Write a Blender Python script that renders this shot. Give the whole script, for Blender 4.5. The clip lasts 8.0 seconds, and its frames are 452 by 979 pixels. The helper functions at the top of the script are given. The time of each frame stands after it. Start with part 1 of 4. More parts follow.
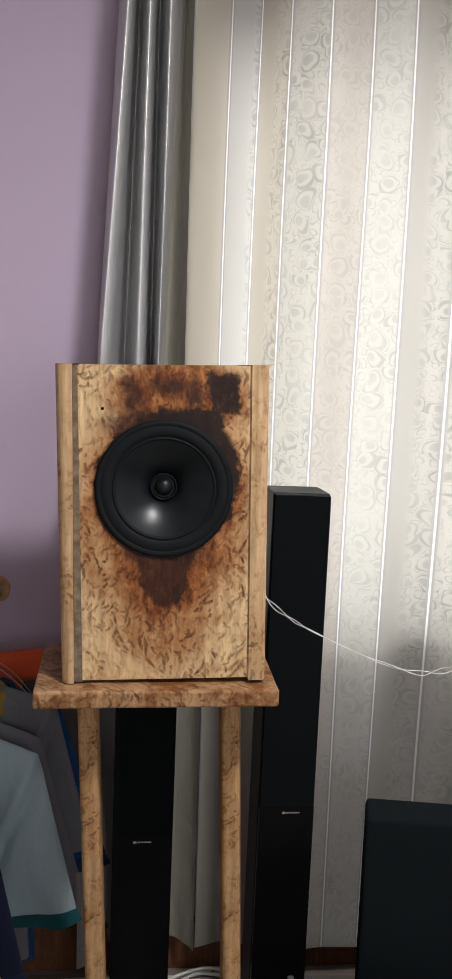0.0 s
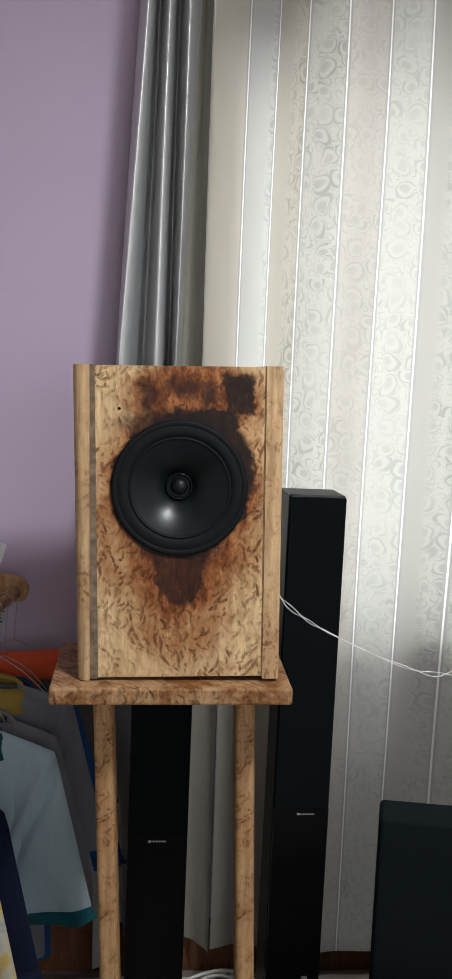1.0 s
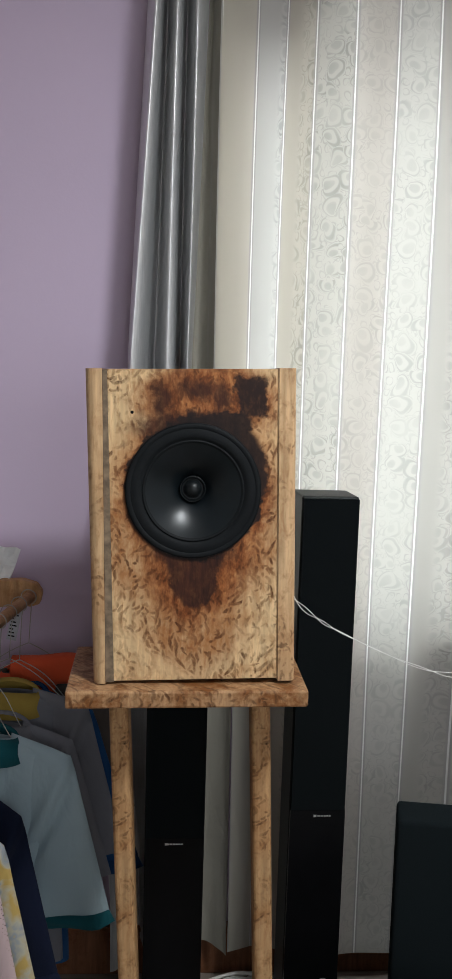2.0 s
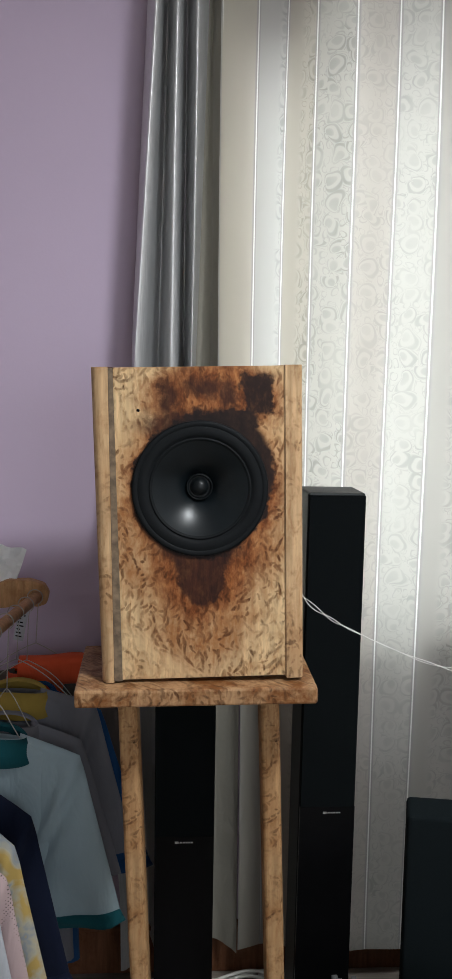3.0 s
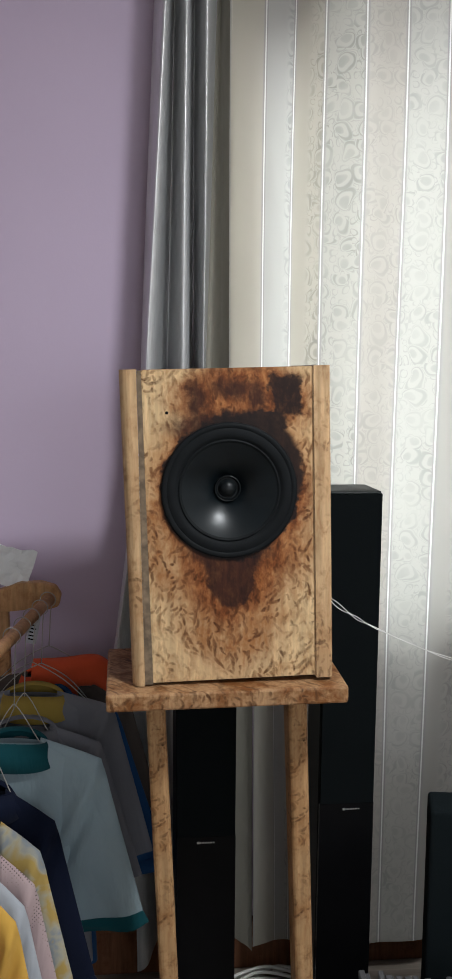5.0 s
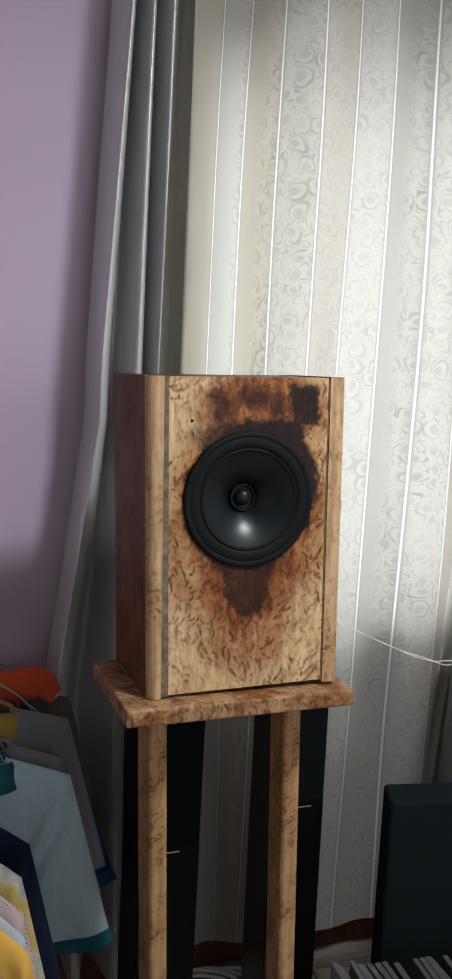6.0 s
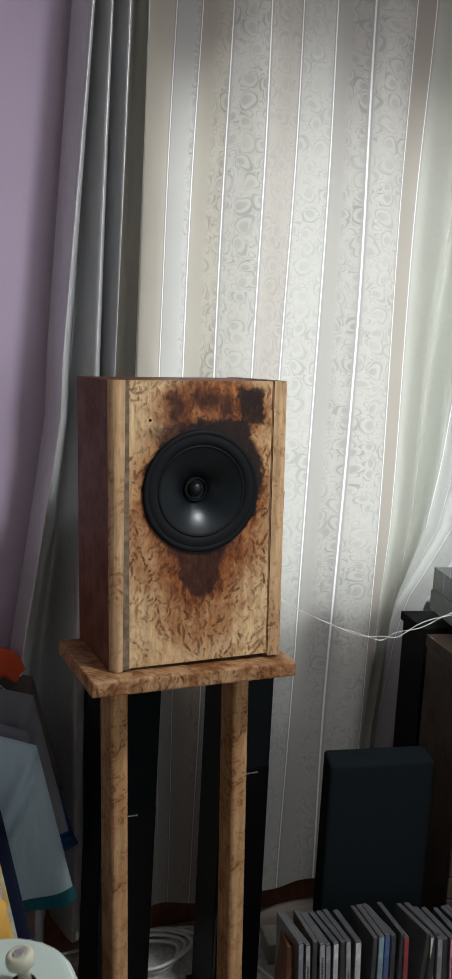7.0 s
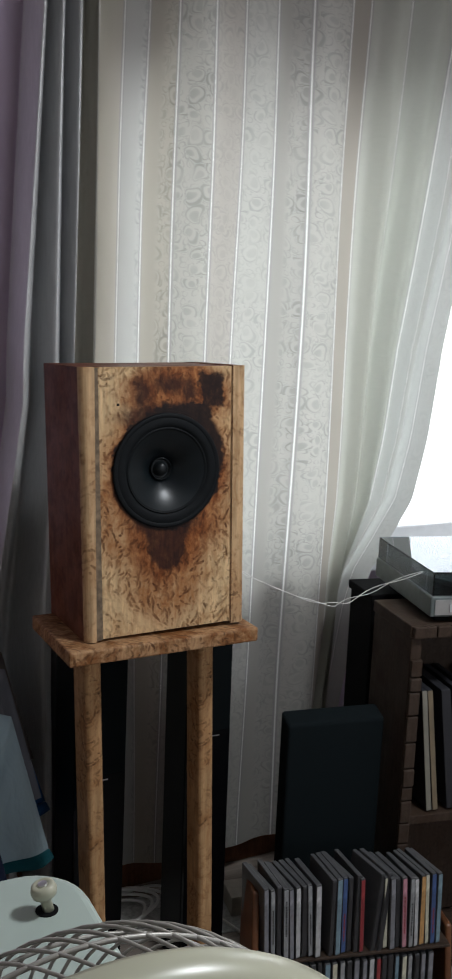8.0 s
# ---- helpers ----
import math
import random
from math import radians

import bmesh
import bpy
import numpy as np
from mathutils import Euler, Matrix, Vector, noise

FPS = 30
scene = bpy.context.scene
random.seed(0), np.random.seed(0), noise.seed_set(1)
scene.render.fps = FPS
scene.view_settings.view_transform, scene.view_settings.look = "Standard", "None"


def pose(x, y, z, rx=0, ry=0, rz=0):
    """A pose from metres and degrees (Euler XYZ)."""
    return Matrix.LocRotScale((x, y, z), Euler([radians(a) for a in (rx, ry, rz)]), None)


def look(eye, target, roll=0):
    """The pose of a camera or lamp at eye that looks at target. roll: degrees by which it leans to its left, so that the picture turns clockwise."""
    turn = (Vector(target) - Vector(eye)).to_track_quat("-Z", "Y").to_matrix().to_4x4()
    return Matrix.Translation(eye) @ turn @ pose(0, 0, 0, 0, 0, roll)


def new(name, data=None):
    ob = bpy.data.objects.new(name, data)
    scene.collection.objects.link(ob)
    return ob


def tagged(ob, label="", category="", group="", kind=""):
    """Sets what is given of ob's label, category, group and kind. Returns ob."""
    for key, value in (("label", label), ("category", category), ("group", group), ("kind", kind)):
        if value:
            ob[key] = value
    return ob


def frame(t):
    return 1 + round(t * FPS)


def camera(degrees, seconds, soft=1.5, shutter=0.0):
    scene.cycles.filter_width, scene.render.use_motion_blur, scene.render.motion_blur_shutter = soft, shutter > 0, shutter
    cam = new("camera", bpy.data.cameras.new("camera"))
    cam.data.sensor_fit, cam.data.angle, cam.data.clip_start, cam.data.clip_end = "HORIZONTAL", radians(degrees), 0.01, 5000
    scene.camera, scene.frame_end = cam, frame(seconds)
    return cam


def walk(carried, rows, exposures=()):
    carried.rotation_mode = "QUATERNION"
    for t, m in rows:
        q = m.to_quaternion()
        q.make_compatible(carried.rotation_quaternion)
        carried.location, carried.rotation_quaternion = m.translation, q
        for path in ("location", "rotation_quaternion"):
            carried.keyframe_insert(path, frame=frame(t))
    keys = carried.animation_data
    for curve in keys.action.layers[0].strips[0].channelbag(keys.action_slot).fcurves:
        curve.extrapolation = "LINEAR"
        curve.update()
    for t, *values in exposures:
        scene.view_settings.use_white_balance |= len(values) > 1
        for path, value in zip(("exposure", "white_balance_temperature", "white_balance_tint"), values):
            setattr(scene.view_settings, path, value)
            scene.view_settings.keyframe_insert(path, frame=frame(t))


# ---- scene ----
cam = camera(26.6, 8.0, shutter=0.4)
METRES, EYE, TILT, LEAN, TURN = 0.9, 1.548, 0.0, 0.0, -5.0
ROWS = [
    (0.0, 0.0, 0.0, 0.0, 0.32, -9.08, -1.99),
    (0.5, -0.001, -0.0072, -0.0135, 1.12, -8.67, -2.2),
    (1.0, 0.013, -0.0208, -0.0153, 1.64, -8.51, -2.04),
    (1.5, 0.0107, -0.0196, -0.0142, 1.99, -8.45, -1.69),
    (2.0, 0.0073, -0.0213, -0.0143, 2.16, -8.42, -1.33),
    (3.5, -0.0043, -0.0172, -0.0199, 2.14, -8.58, -0.38),
    (4.0, -0.0028, -0.0153, -0.0223, 2.16, -8.7, -0.22),
    (4.5, -0.0098, -0.0216, -0.0161, 2.17, -8.86, -0.24),
    (6.0, -0.5671, 0.0491, 0.0094, -14.2, -8.87, -2.72),
    (6.5, -0.599, -0.0374, 0.0272, -16.56, -8.86, -2.93),
    (7.0, -0.6334, -0.1208, 0.0395, -17.56, -9.23, -2.99),
    (7.5, -0.6877, -0.2307, 0.0567, -18.41, -9.86, -3.18),
    (8.0, -0.7317, -0.2148, 0.0579, -21.72, -10.37, -2.36),
]
PATH = [(t, pose(0, 0, EYE, TILT, LEAN, TURN) @ pose(METRES * x, METRES * y, METRES * z, 90 + pitch, roll, yaw)) for t, x, y, z, yaw, pitch, roll in ROWS]
PATH += [(4.7, look((-0.021, -0.028, 1.540), (0.078, 1.945, 1.231), 0.1)), (5.8, look((-0.455, 0.090, 1.551), (0.136, 1.975, 1.2435), 2.25))]
PATH.sort(key=lambda row: row[0])
EXPOSURES = [(0.0, -0.02, 6550, 13), (0.7, -0.06, 6300, 9), (2.0, -0.09, 6200, 8), (4.7, -0.09, 6200, 8), (6.0, -0.10, 6230, 8), (6.5, -0.15, 6230, 8), (7.0, -0.30, 6200, 9), (7.5, -0.42, 6180, 9), (8.0, -0.58, 6080, 9)]
walk(cam, PATH, EXPOSURES)
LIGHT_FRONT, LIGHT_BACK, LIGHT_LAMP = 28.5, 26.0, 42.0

# ---- light ----
world = bpy.data.worlds.new("sky")
scene.world = world
world.use_nodes = True
sky = world.node_tree.nodes.new("ShaderNodeTexSky")
sky.sky_type, sky.sun_disc = "NISHITA", False
sky.sun_elevation, sky.sun_rotation = radians(40), radians(30)
world.node_tree.links.new(sky.outputs[0], world.node_tree.nodes["Background"].inputs[0])
world.node_tree.nodes["Background"].inputs[1].default_value = 0.1


def rect_light(name, m, w, h, power, colour):
    lamp = bpy.data.lights.new(name, "AREA")
    lamp.shape, lamp.size, lamp.size_y, lamp.energy, lamp.color = "RECTANGLE", w, h, power, colour
    new(name, lamp).matrix_world = m


# daylight through the curtained window, then a fill lamp in an assumed, unseen window
rect_light("daylight_curtained_window", look((1.05, 2.345, 1.52), (1.05, 0.0, 1.50)), 1.84, 1.16, LIGHT_FRONT, (0.97, 0.98, 0.965))
rect_light("fill_unseen_window", look((1.2, -2.22, 1.75), (0.75, 2.0, 1.30)), 1.6, 1.3, LIGHT_BACK, (0.97, 0.98, 1.0))

lamp = bpy.data.lights.new("ceiling_light", "AREA")
lamp.shape, lamp.size, lamp.energy, lamp.color = "DISK", 0.36, LIGHT_LAMP, (0.985, 0.99, 0.98)
new("ceiling_light", lamp).matrix_world = pose(0.70, 0.50, 2.575)


# ---- materials ----
class Nodes:
    """A short way to write node materials."""

    def __init__(self, name, rough=0.6, metal=0.0):
        self.mat = bpy.data.materials.new(name)
        self.mat.use_nodes = True
        self.tree = self.mat.node_tree
        self.bsdf = self.tree.nodes["Principled BSDF"]
        self.bsdf.inputs["Roughness"].default_value = rough
        self.bsdf.inputs["Metallic"].default_value = metal
        self.co = self.tree.nodes.new("ShaderNodeTexCoord")

    def put(self, socket, value):
        if isinstance(value, bpy.types.NodeSocket):
            self.tree.links.new(value, socket)
        elif isinstance(value, (tuple, list)) and len(value) == 3 and socket.type == "RGBA":
            socket.default_value = (*value, 1)
        else:
            socket.default_value = value

    def node(self, kind, out=0, settings=(), **ins):
        n = self.tree.nodes.new(kind)
        for key, value in settings:
            if key == "operation":
                n.operation = value
            elif key == "interpolation_type":
                n.interpolation_type = value
            elif key == "noise_dimensions":
                n.noise_dimensions = value
            elif key == "voronoi_dimensions":
                n.voronoi_dimensions = value
        for key, value in ins.items():
            name = key.replace("_", " ")
            self.put(n.inputs[int(key[1:])] if key[0] == "i" and key[1:].isdigit() else n.inputs[name], value)
        return n.outputs[out]

    def math(self, op, a, b=0.0, c=0.0):
        return self.node("ShaderNodeMath", settings=(("operation", op),), i0=a, i1=b, i2=c)

    def stretch(self, x=1, y=1, z=1, turn=(0, 0, 0), of=None):
        return self.node("ShaderNodeMapping", i0=of or self.co.outputs["Object"], i2=turn, i3=(x, y, z))

    def noise(self, scale, of=None, detail=4.0, rough=0.55, out=0, warp=0.0):
        return self.node("ShaderNodeTexNoise", out, Vector=of or self.co.outputs["Object"], Scale=scale, Detail=detail, Roughness=rough, Distortion=warp)

    def ramp(self, fac, *stops):
        n = self.tree.nodes.new("ShaderNodeValToRGB")
        while len(n.color_ramp.elements) < len(stops):
            n.color_ramp.elements.new(0.5)
        for e, (p, c) in zip(n.color_ramp.elements, stops):
            e.position, e.color = p, (*(c if isinstance(c, (tuple, list)) else (c, c, c)), 1)
        self.put(n.inputs[0], fac)
        return n.outputs[0]

    def mix(self, fac, a, b, how="MIX"):
        n = self.tree.nodes.new("ShaderNodeMix")
        n.data_type, n.blend_type = "RGBA", how
        self.put(n.inputs[0], fac), self.put(n.inputs[6], a), self.put(n.inputs[7], b)
        return n.outputs[2]

    def bump(self, height, strength=0.2, distance=0.002):
        self.put(self.bsdf.inputs["Normal"], self.node("ShaderNodeBump", Strength=strength, Distance=distance, Height=height))

    def colour(self, c):
        self.put(self.bsdf.inputs["Base Color"], c)
        return self

    def rough(self, r):
        self.put(self.bsdf.inputs["Roughness"], r)
        return self


def plain(name, c, rough=0.6, metal=0.0, vary=0.15, scale=30.0, bump=0.0, spec=0.5):
    n = Nodes(name, rough, metal)
    n.put(n.bsdf.inputs["Specular IOR Level"], spec)
    v = n.noise(scale)
    dark = tuple(x * (1 - vary) for x in c)
    light = tuple(min(1, x * (1 + vary)) for x in c)
    n.colour(n.ramp(v, (0.3, dark), (0.7, light)))
    if bump:
        n.bump(n.noise(scale * 8), bump, 0.001)
    return n.mat


def paint_wall(name, c):
    n = Nodes(name, 0.75)
    big, fine = n.noise(2.5), n.noise(180.0)
    n.colour(n.mix(n.math("MULTIPLY", big, 0.35), c, tuple(x * 0.82 for x in c)))
    n.bump(n.math("ADD", fine, n.noise(25.0)), 0.12, 0.002)
    return n.mat


def strokes(n, flat, size, long, thin, spread, slant=0.0):
    """Short brush-like marks, one in each cell: how strongly a point is covered, 0 to 1."""
    tex = n.tree.nodes.new("ShaderNodeTexVoronoi")
    tex.voronoi_dimensions = "2D"
    n.put(tex.inputs["Vector"], flat), n.put(tex.inputs["Scale"], 1.0 / size)
    # place in the cell, in units of the cell
    gap = n.node("ShaderNodeVectorMath", settings=(("operation", "SUBTRACT"),), i0=flat, i1=tex.outputs["Position"])
    rnd = n.node("ShaderNodeSeparateXYZ", i0=tex.outputs["Color"])
    r = rnd.node.outputs
    angle = n.math("ADD", n.math("MULTIPLY", n.math("SUBTRACT", r[0], 0.5), spread), slant)
    turned = n.node("ShaderNodeVectorRotate", Vector=gap, Angle=angle, Axis=(0, 0, 1))
    s = n.node("ShaderNodeSeparateXYZ", i0=turned)
    s = s.node.outputs
    # a slight bend to each mark
    bend = n.math("MULTIPLY", n.math("MULTIPLY", s[1], s[1]), 0.35 / size)
    dx = n.math("DIVIDE", n.math("ADD", s[0], bend), size * thin)
    dy = n.math("DIVIDE", s[1], n.math("MULTIPLY", n.math("ADD", r[1], 0.35), size * long))
    d = n.math("SQRT", n.math("ADD", n.math("MULTIPLY", dx, dx), n.math("MULTIPLY", dy, dy)))
    cover = n.node("ShaderNodeMapRange", settings=(("interpolation_type", "SMOOTHSTEP"),), i0=d, i1=1.35, i2=0.45, i3=0.0, i4=1.0)
    return n.math("MULTIPLY", cover, n.ramp(r[2], (0.12, 0.12), (0.55, 1.0)))


def flecked_wood(name, amount=0.5, burn=False, light=(0.63, 0.40, 0.215), seed=0.0, mark=(0.075, 0.028, 0.011), stain=0.45, press=0.6):
    """Pale wood with short scorched strokes; with burn, dark scorches of their own shape on the front of the cabinet."""
    n = Nodes(name, 0.5)
    n.put(n.bsdf.inputs["Specular IOR Level"], 0.16)
    at = n.node("ShaderNodeVectorMath", settings=(("operation", "ADD"),), i0=n.co.outputs["Object"], i1=(seed, seed * 0.7, seed * 1.3))
    big = n.noise(6.0, at, 4.0, 0.6)
    mid = n.noise(26.0, at, 5.0, 0.65)
    grain = n.noise(9.0, n.stretch(14, 14, 1, of=at), 4.0)
    base = n.ramp(grain, (0.25, tuple(x * 0.70 for x in light)), (0.52, light), (0.80, tuple(min(1, x * 1.34) for x in light)))
    base = n.mix(n.ramp(big, (0.45, 0.0), (0.7, 0.55)), base, tuple(x * y for x, y in zip(light, (0.80, 0.62, 0.48))))
    base = n.mix(n.ramp(mid, (0.56 - 0.12 * stain, 0.0), (0.70 - 0.10 * stain, stain)), base, tuple(x * (y - 0.22 * stain) for x, y in zip(light, (0.66, 0.50, 0.38))))
    xyz = n.node("ShaderNodeSeparateXYZ", i0=at)
    xyz = xyz.node.outputs
    warp = n.noise(42.0, at, 4.0, out=1)
    flat = n.node("ShaderNodeCombineXYZ", i0=n.math("ADD", xyz[0], n.math("MULTIPLY", xyz[1], 0.83)), i1=n.math("ADD", xyz[2], n.math("MULTIPLY", xyz[1], 0.55)), i2=0.0)
    flat = n.node("ShaderNodeVectorMath", settings=(("operation", "MULTIPLY_ADD"),), i0=warp, i1=(0.011, 0.011, 0.0), i2=flat)
    flat = n.node("ShaderNodeVectorMath", settings=(("operation", "MULTIPLY"),), i0=flat, i1=(1.0, 1.0, 0.0))
    way = n.math("MULTIPLY", n.math("SUBTRACT", n.noise(9.0, at, 2.0), 0.5), 6.0)
    a, b, c = strokes(n, flat, 0.0200, 0.62, 0.135, 1.5, way), strokes(n, flat, 0.033, 0.50, 0.085, 1.2, n.math("ADD", way, 0.3)), strokes(n, flat, 0.0120, 0.66, 0.20, 2.4, way)
    bristle = n.noise(150.0, n.stretch(1.0, 1.0, 0.4, of=at), 3.0, 0.7)
    where = n.ramp(n.math("ADD", big, n.math("MULTIPLY", n.math("SUBTRACT", mid, 0.5), 0.7)), (0.58 - 0.36 * amount, 0.0), (0.70 - 0.32 * amount, 1.0))
    mask = n.math("MAXIMUM", n.math("MAXIMUM", a, b), n.math("MULTIPLY", c, 0.8))
    # the marks come in clumps, with feathery brown brushing between them
    clump = n.ramp(n.noise(19.0, at, 3.0, 0.6), (0.38, 0.42), (0.54, 1.0))
    mask = n.math("MULTIPLY", mask, clump)
    feather = n.noise(95.0, n.stretch(1.0, 1.0, 0.22, (0, 0.35, 0), of=at), 5.0, 0.7, warp=0.6)
    base = n.mix(n.math("MULTIPLY", n.ramp(feather, (0.50, 0.0), (0.66, 0.75)), n.math("MULTIPLY", clump, press)), base, tuple(x * y for x, y in zip(light, (0.58, 0.44, 0.34))))
    mask = n.math("MULTIPLY", n.math("MULTIPLY", mask, where), n.ramp(bristle, (0.36, 1.0), (0.66, 0.45)))
    col = n.mix(n.math("MULTIPLY", mask, press), base, n.mix(n.ramp(n.noise(48.0, at, 3.0), (0.36, 0.0), (0.64, 1.0)), tuple(x * 0.5 for x in mark), tuple(x * y for x, y in zip(mark, (1.6, 1.75, 1.6)))))
    if burn:
        sep = n.node("ShaderNodeSeparateXYZ", i0=n.co.outputs["Object"])
        parts = sep.node.outputs
        wob = n.math("MULTIPLY", n.math("SUBTRACT", n.noise(30.0, None, 6.0, 0.7), 0.5), 0.05)
        x, z = n.math("ADD", parts[0], wob), n.math("ADD", parts[2], n.math("MULTIPLY", wob, -0.9))

        def spot(cx, cz, rx, rz, soft):
            dx = n.math("DIVIDE", n.math("SUBTRACT", x, cx), rx)
            dz = n.math("DIVIDE", n.math("SUBTRACT", z, cz), rz)
            d = n.math("SQRT", n.math("ADD", n.math("MULTIPLY", dx, dx), n.math("MULTIPLY", dz, dz)))
            return n.node("ShaderNodeMapRange", settings=(("interpolation_type", "SMOOTHSTEP"),), i0=d, i1=1.0 + soft, i2=1.0 - soft, i3=0.0, i4=1.0)

        def over(*s):
            v = s[0]
            for w in s[1:]:
                v = n.math("MAXIMUM", v, w)
            return v
        # amber wash, reddish brown, and the darkest scorches round the driver
        wash = over(spot(0.022, 0.455, 0.115, 0.065, 0.25), spot(0.006, 0.295, 0.135, 0.160, 0.25), spot(0.088, 0.270, 0.050, 0.115, 0.45), spot(-0.098, 0.245, 0.042, 0.110, 0.45), spot(-0.006, 0.115, 0.085, 0.095, 0.45), spot(0.0, 0.20, 0.115, 0.075, 0.4))
        brown = over(spot(0.024, 0.458, 0.098, 0.052, 0.30), spot(0.004, 0.312, 0.122, 0.124, 0.10), spot(0.0, 0.190, 0.080, 0.088, 0.30), spot(0.060, 0.215, 0.040, 0.050, 0.6), spot(-0.010, 0.130, 0.030, 0.040, 0.6))
        deep = over(spot(-0.001, 0.185, 0.038, 0.064, 0.10), spot(0.0, 0.205, 0.050, 0.045, 0.16), spot(0.0, 0.215, 0.066, 0.022, 0.35), spot(-0.050, 0.455, 0.016, 0.030, 0.55), spot(0.008, 0.474, 0.030, 0.016, 0.6), spot(0.045, 0.462, 0.016, 0.022, 0.6), spot(-0.02, 0.415, 0.075, 0.022, 0.4))
        dark = over(spot(0.020, 0.338, 0.098, 0.102, 0.06), spot(0.058, 0.420, 0.036, 0.020, 0.2), spot(0.0, 0.313, 0.1125, 0.1125, 0.03))
        sq = n.math("MAXIMUM", n.math("ABSOLUTE", n.math("DIVIDE", n.math("SUBTRACT", x, 0.0915), 0.0225)), n.math("ABSOLUTE", n.math("DIVIDE", n.math("SUBTRACT", z, 0.462), 0.031)))
        square = n.node("ShaderNodeMapRange", settings=(("interpolation_type", "SMOOTHSTEP"),), i0=sq, i1=1.22, i2=0.88, i3=0.0, i4=1.0)
        rough_edge = n.noise(48.0, n.stretch(1.0, 1.0, 0.5), 6.0, 0.75)
        streak = n.noise(70.0, n.stretch(1.0, 1.0, 0.16), 4.0, 0.7)
        tone = n.ramp(n.math("MULTIPLY_ADD", n.math("SUBTRACT", streak, 0.5), 0.6, rough_edge), (0.30, (0.060, 0.017, 0.006)), (0.46, (0.170, 0.050, 0.014)), (0.60, (0.30, 0.105, 0.030)), (0.78, (0.47, 0.215, 0.080)))
        col = n.mix(n.math("MULTIPLY", wash, n.ramp(rough_edge, (0.38, 0.92), (0.66, 0.38))), col, (0.27, 0.098, 0.028))
        col = n.mix(n.math("MULTIPLY", brown, n.ramp(rough_edge, (0.42, 0.97), (0.72, 0.72))), col, tone)
        col = n.mix(n.math("MULTIPLY", mask, n.math("MULTIPLY", wash, 0.95)), col, (0.050, 0.016, 0.006))
        col = n.mix(n.math("MULTIPLY", deep, n.ramp(rough_edge, (0.40, 0.98), (0.70, 0.82))), col, n.ramp(streak, (0.35, (0.020, 0.008, 0.006)), (0.7, (0.060, 0.020, 0.011))))
        col = n.mix(n.math("MULTIPLY", square, n.ramp(rough_edge, (0.45, 0.97), (0.75, 0.75))), col, (0.016, 0.009, 0.008))
        col = n.mix(n.math("MULTIPLY", dark, 0.96), col, n.ramp(rough_edge, (0.4, (0.010, 0.007, 0.007)), (0.7, (0.022, 0.012, 0.010))))
    n.colour(col)
    n.rough(n.ramp(big, (0.3, 0.42), (0.7, 0.62)))
    n.bump(n.math("SUBTRACT", grain, n.math("MULTIPLY", mask, 0.15)), 0.14, 0.0010)
    return n.mat


def cloth(name, c, scale=700.0, rough=0.85, sheen=0.06, mesh=False):
    n = Nodes(name, rough)
    big = n.noise(9.0)
    n.colour(n.mix(n.math("MULTIPLY", big, 0.5), c, tuple(x * 0.7 for x in c)))
    weave = n.noise(scale, None, 2.0)
    if mesh:
        weave = n.node("ShaderNodeTexVoronoi", 0, Vector=n.stretch(1, 0.15, 1, (0, 0.78, 0)), Scale=190.0, Randomness=0.12)
        n.colour(n.ramp(weave, (0.20, tuple(x * 0.25 for x in c)), (0.33, c)))
    n.put(n.bsdf.inputs["Sheen Weight"], sheen)
    n.put(n.bsdf.inputs["Specular IOR Level"], 0.15)
    crease = n.math("ADD", n.noise(11.0, n.stretch(1.6, 1.0, 0.7, (0, 0.5, 0)), 3.0, warp=0.7), n.math("MULTIPLY", n.noise(34.0, n.stretch(1.5, 1, 0.8, (0, -0.4, 0)), 2.0), 0.12))
    n.bump(n.math("ADD", n.math("MULTIPLY", weave, 0.01), crease), 0.30, 0.02)
    return n.mat


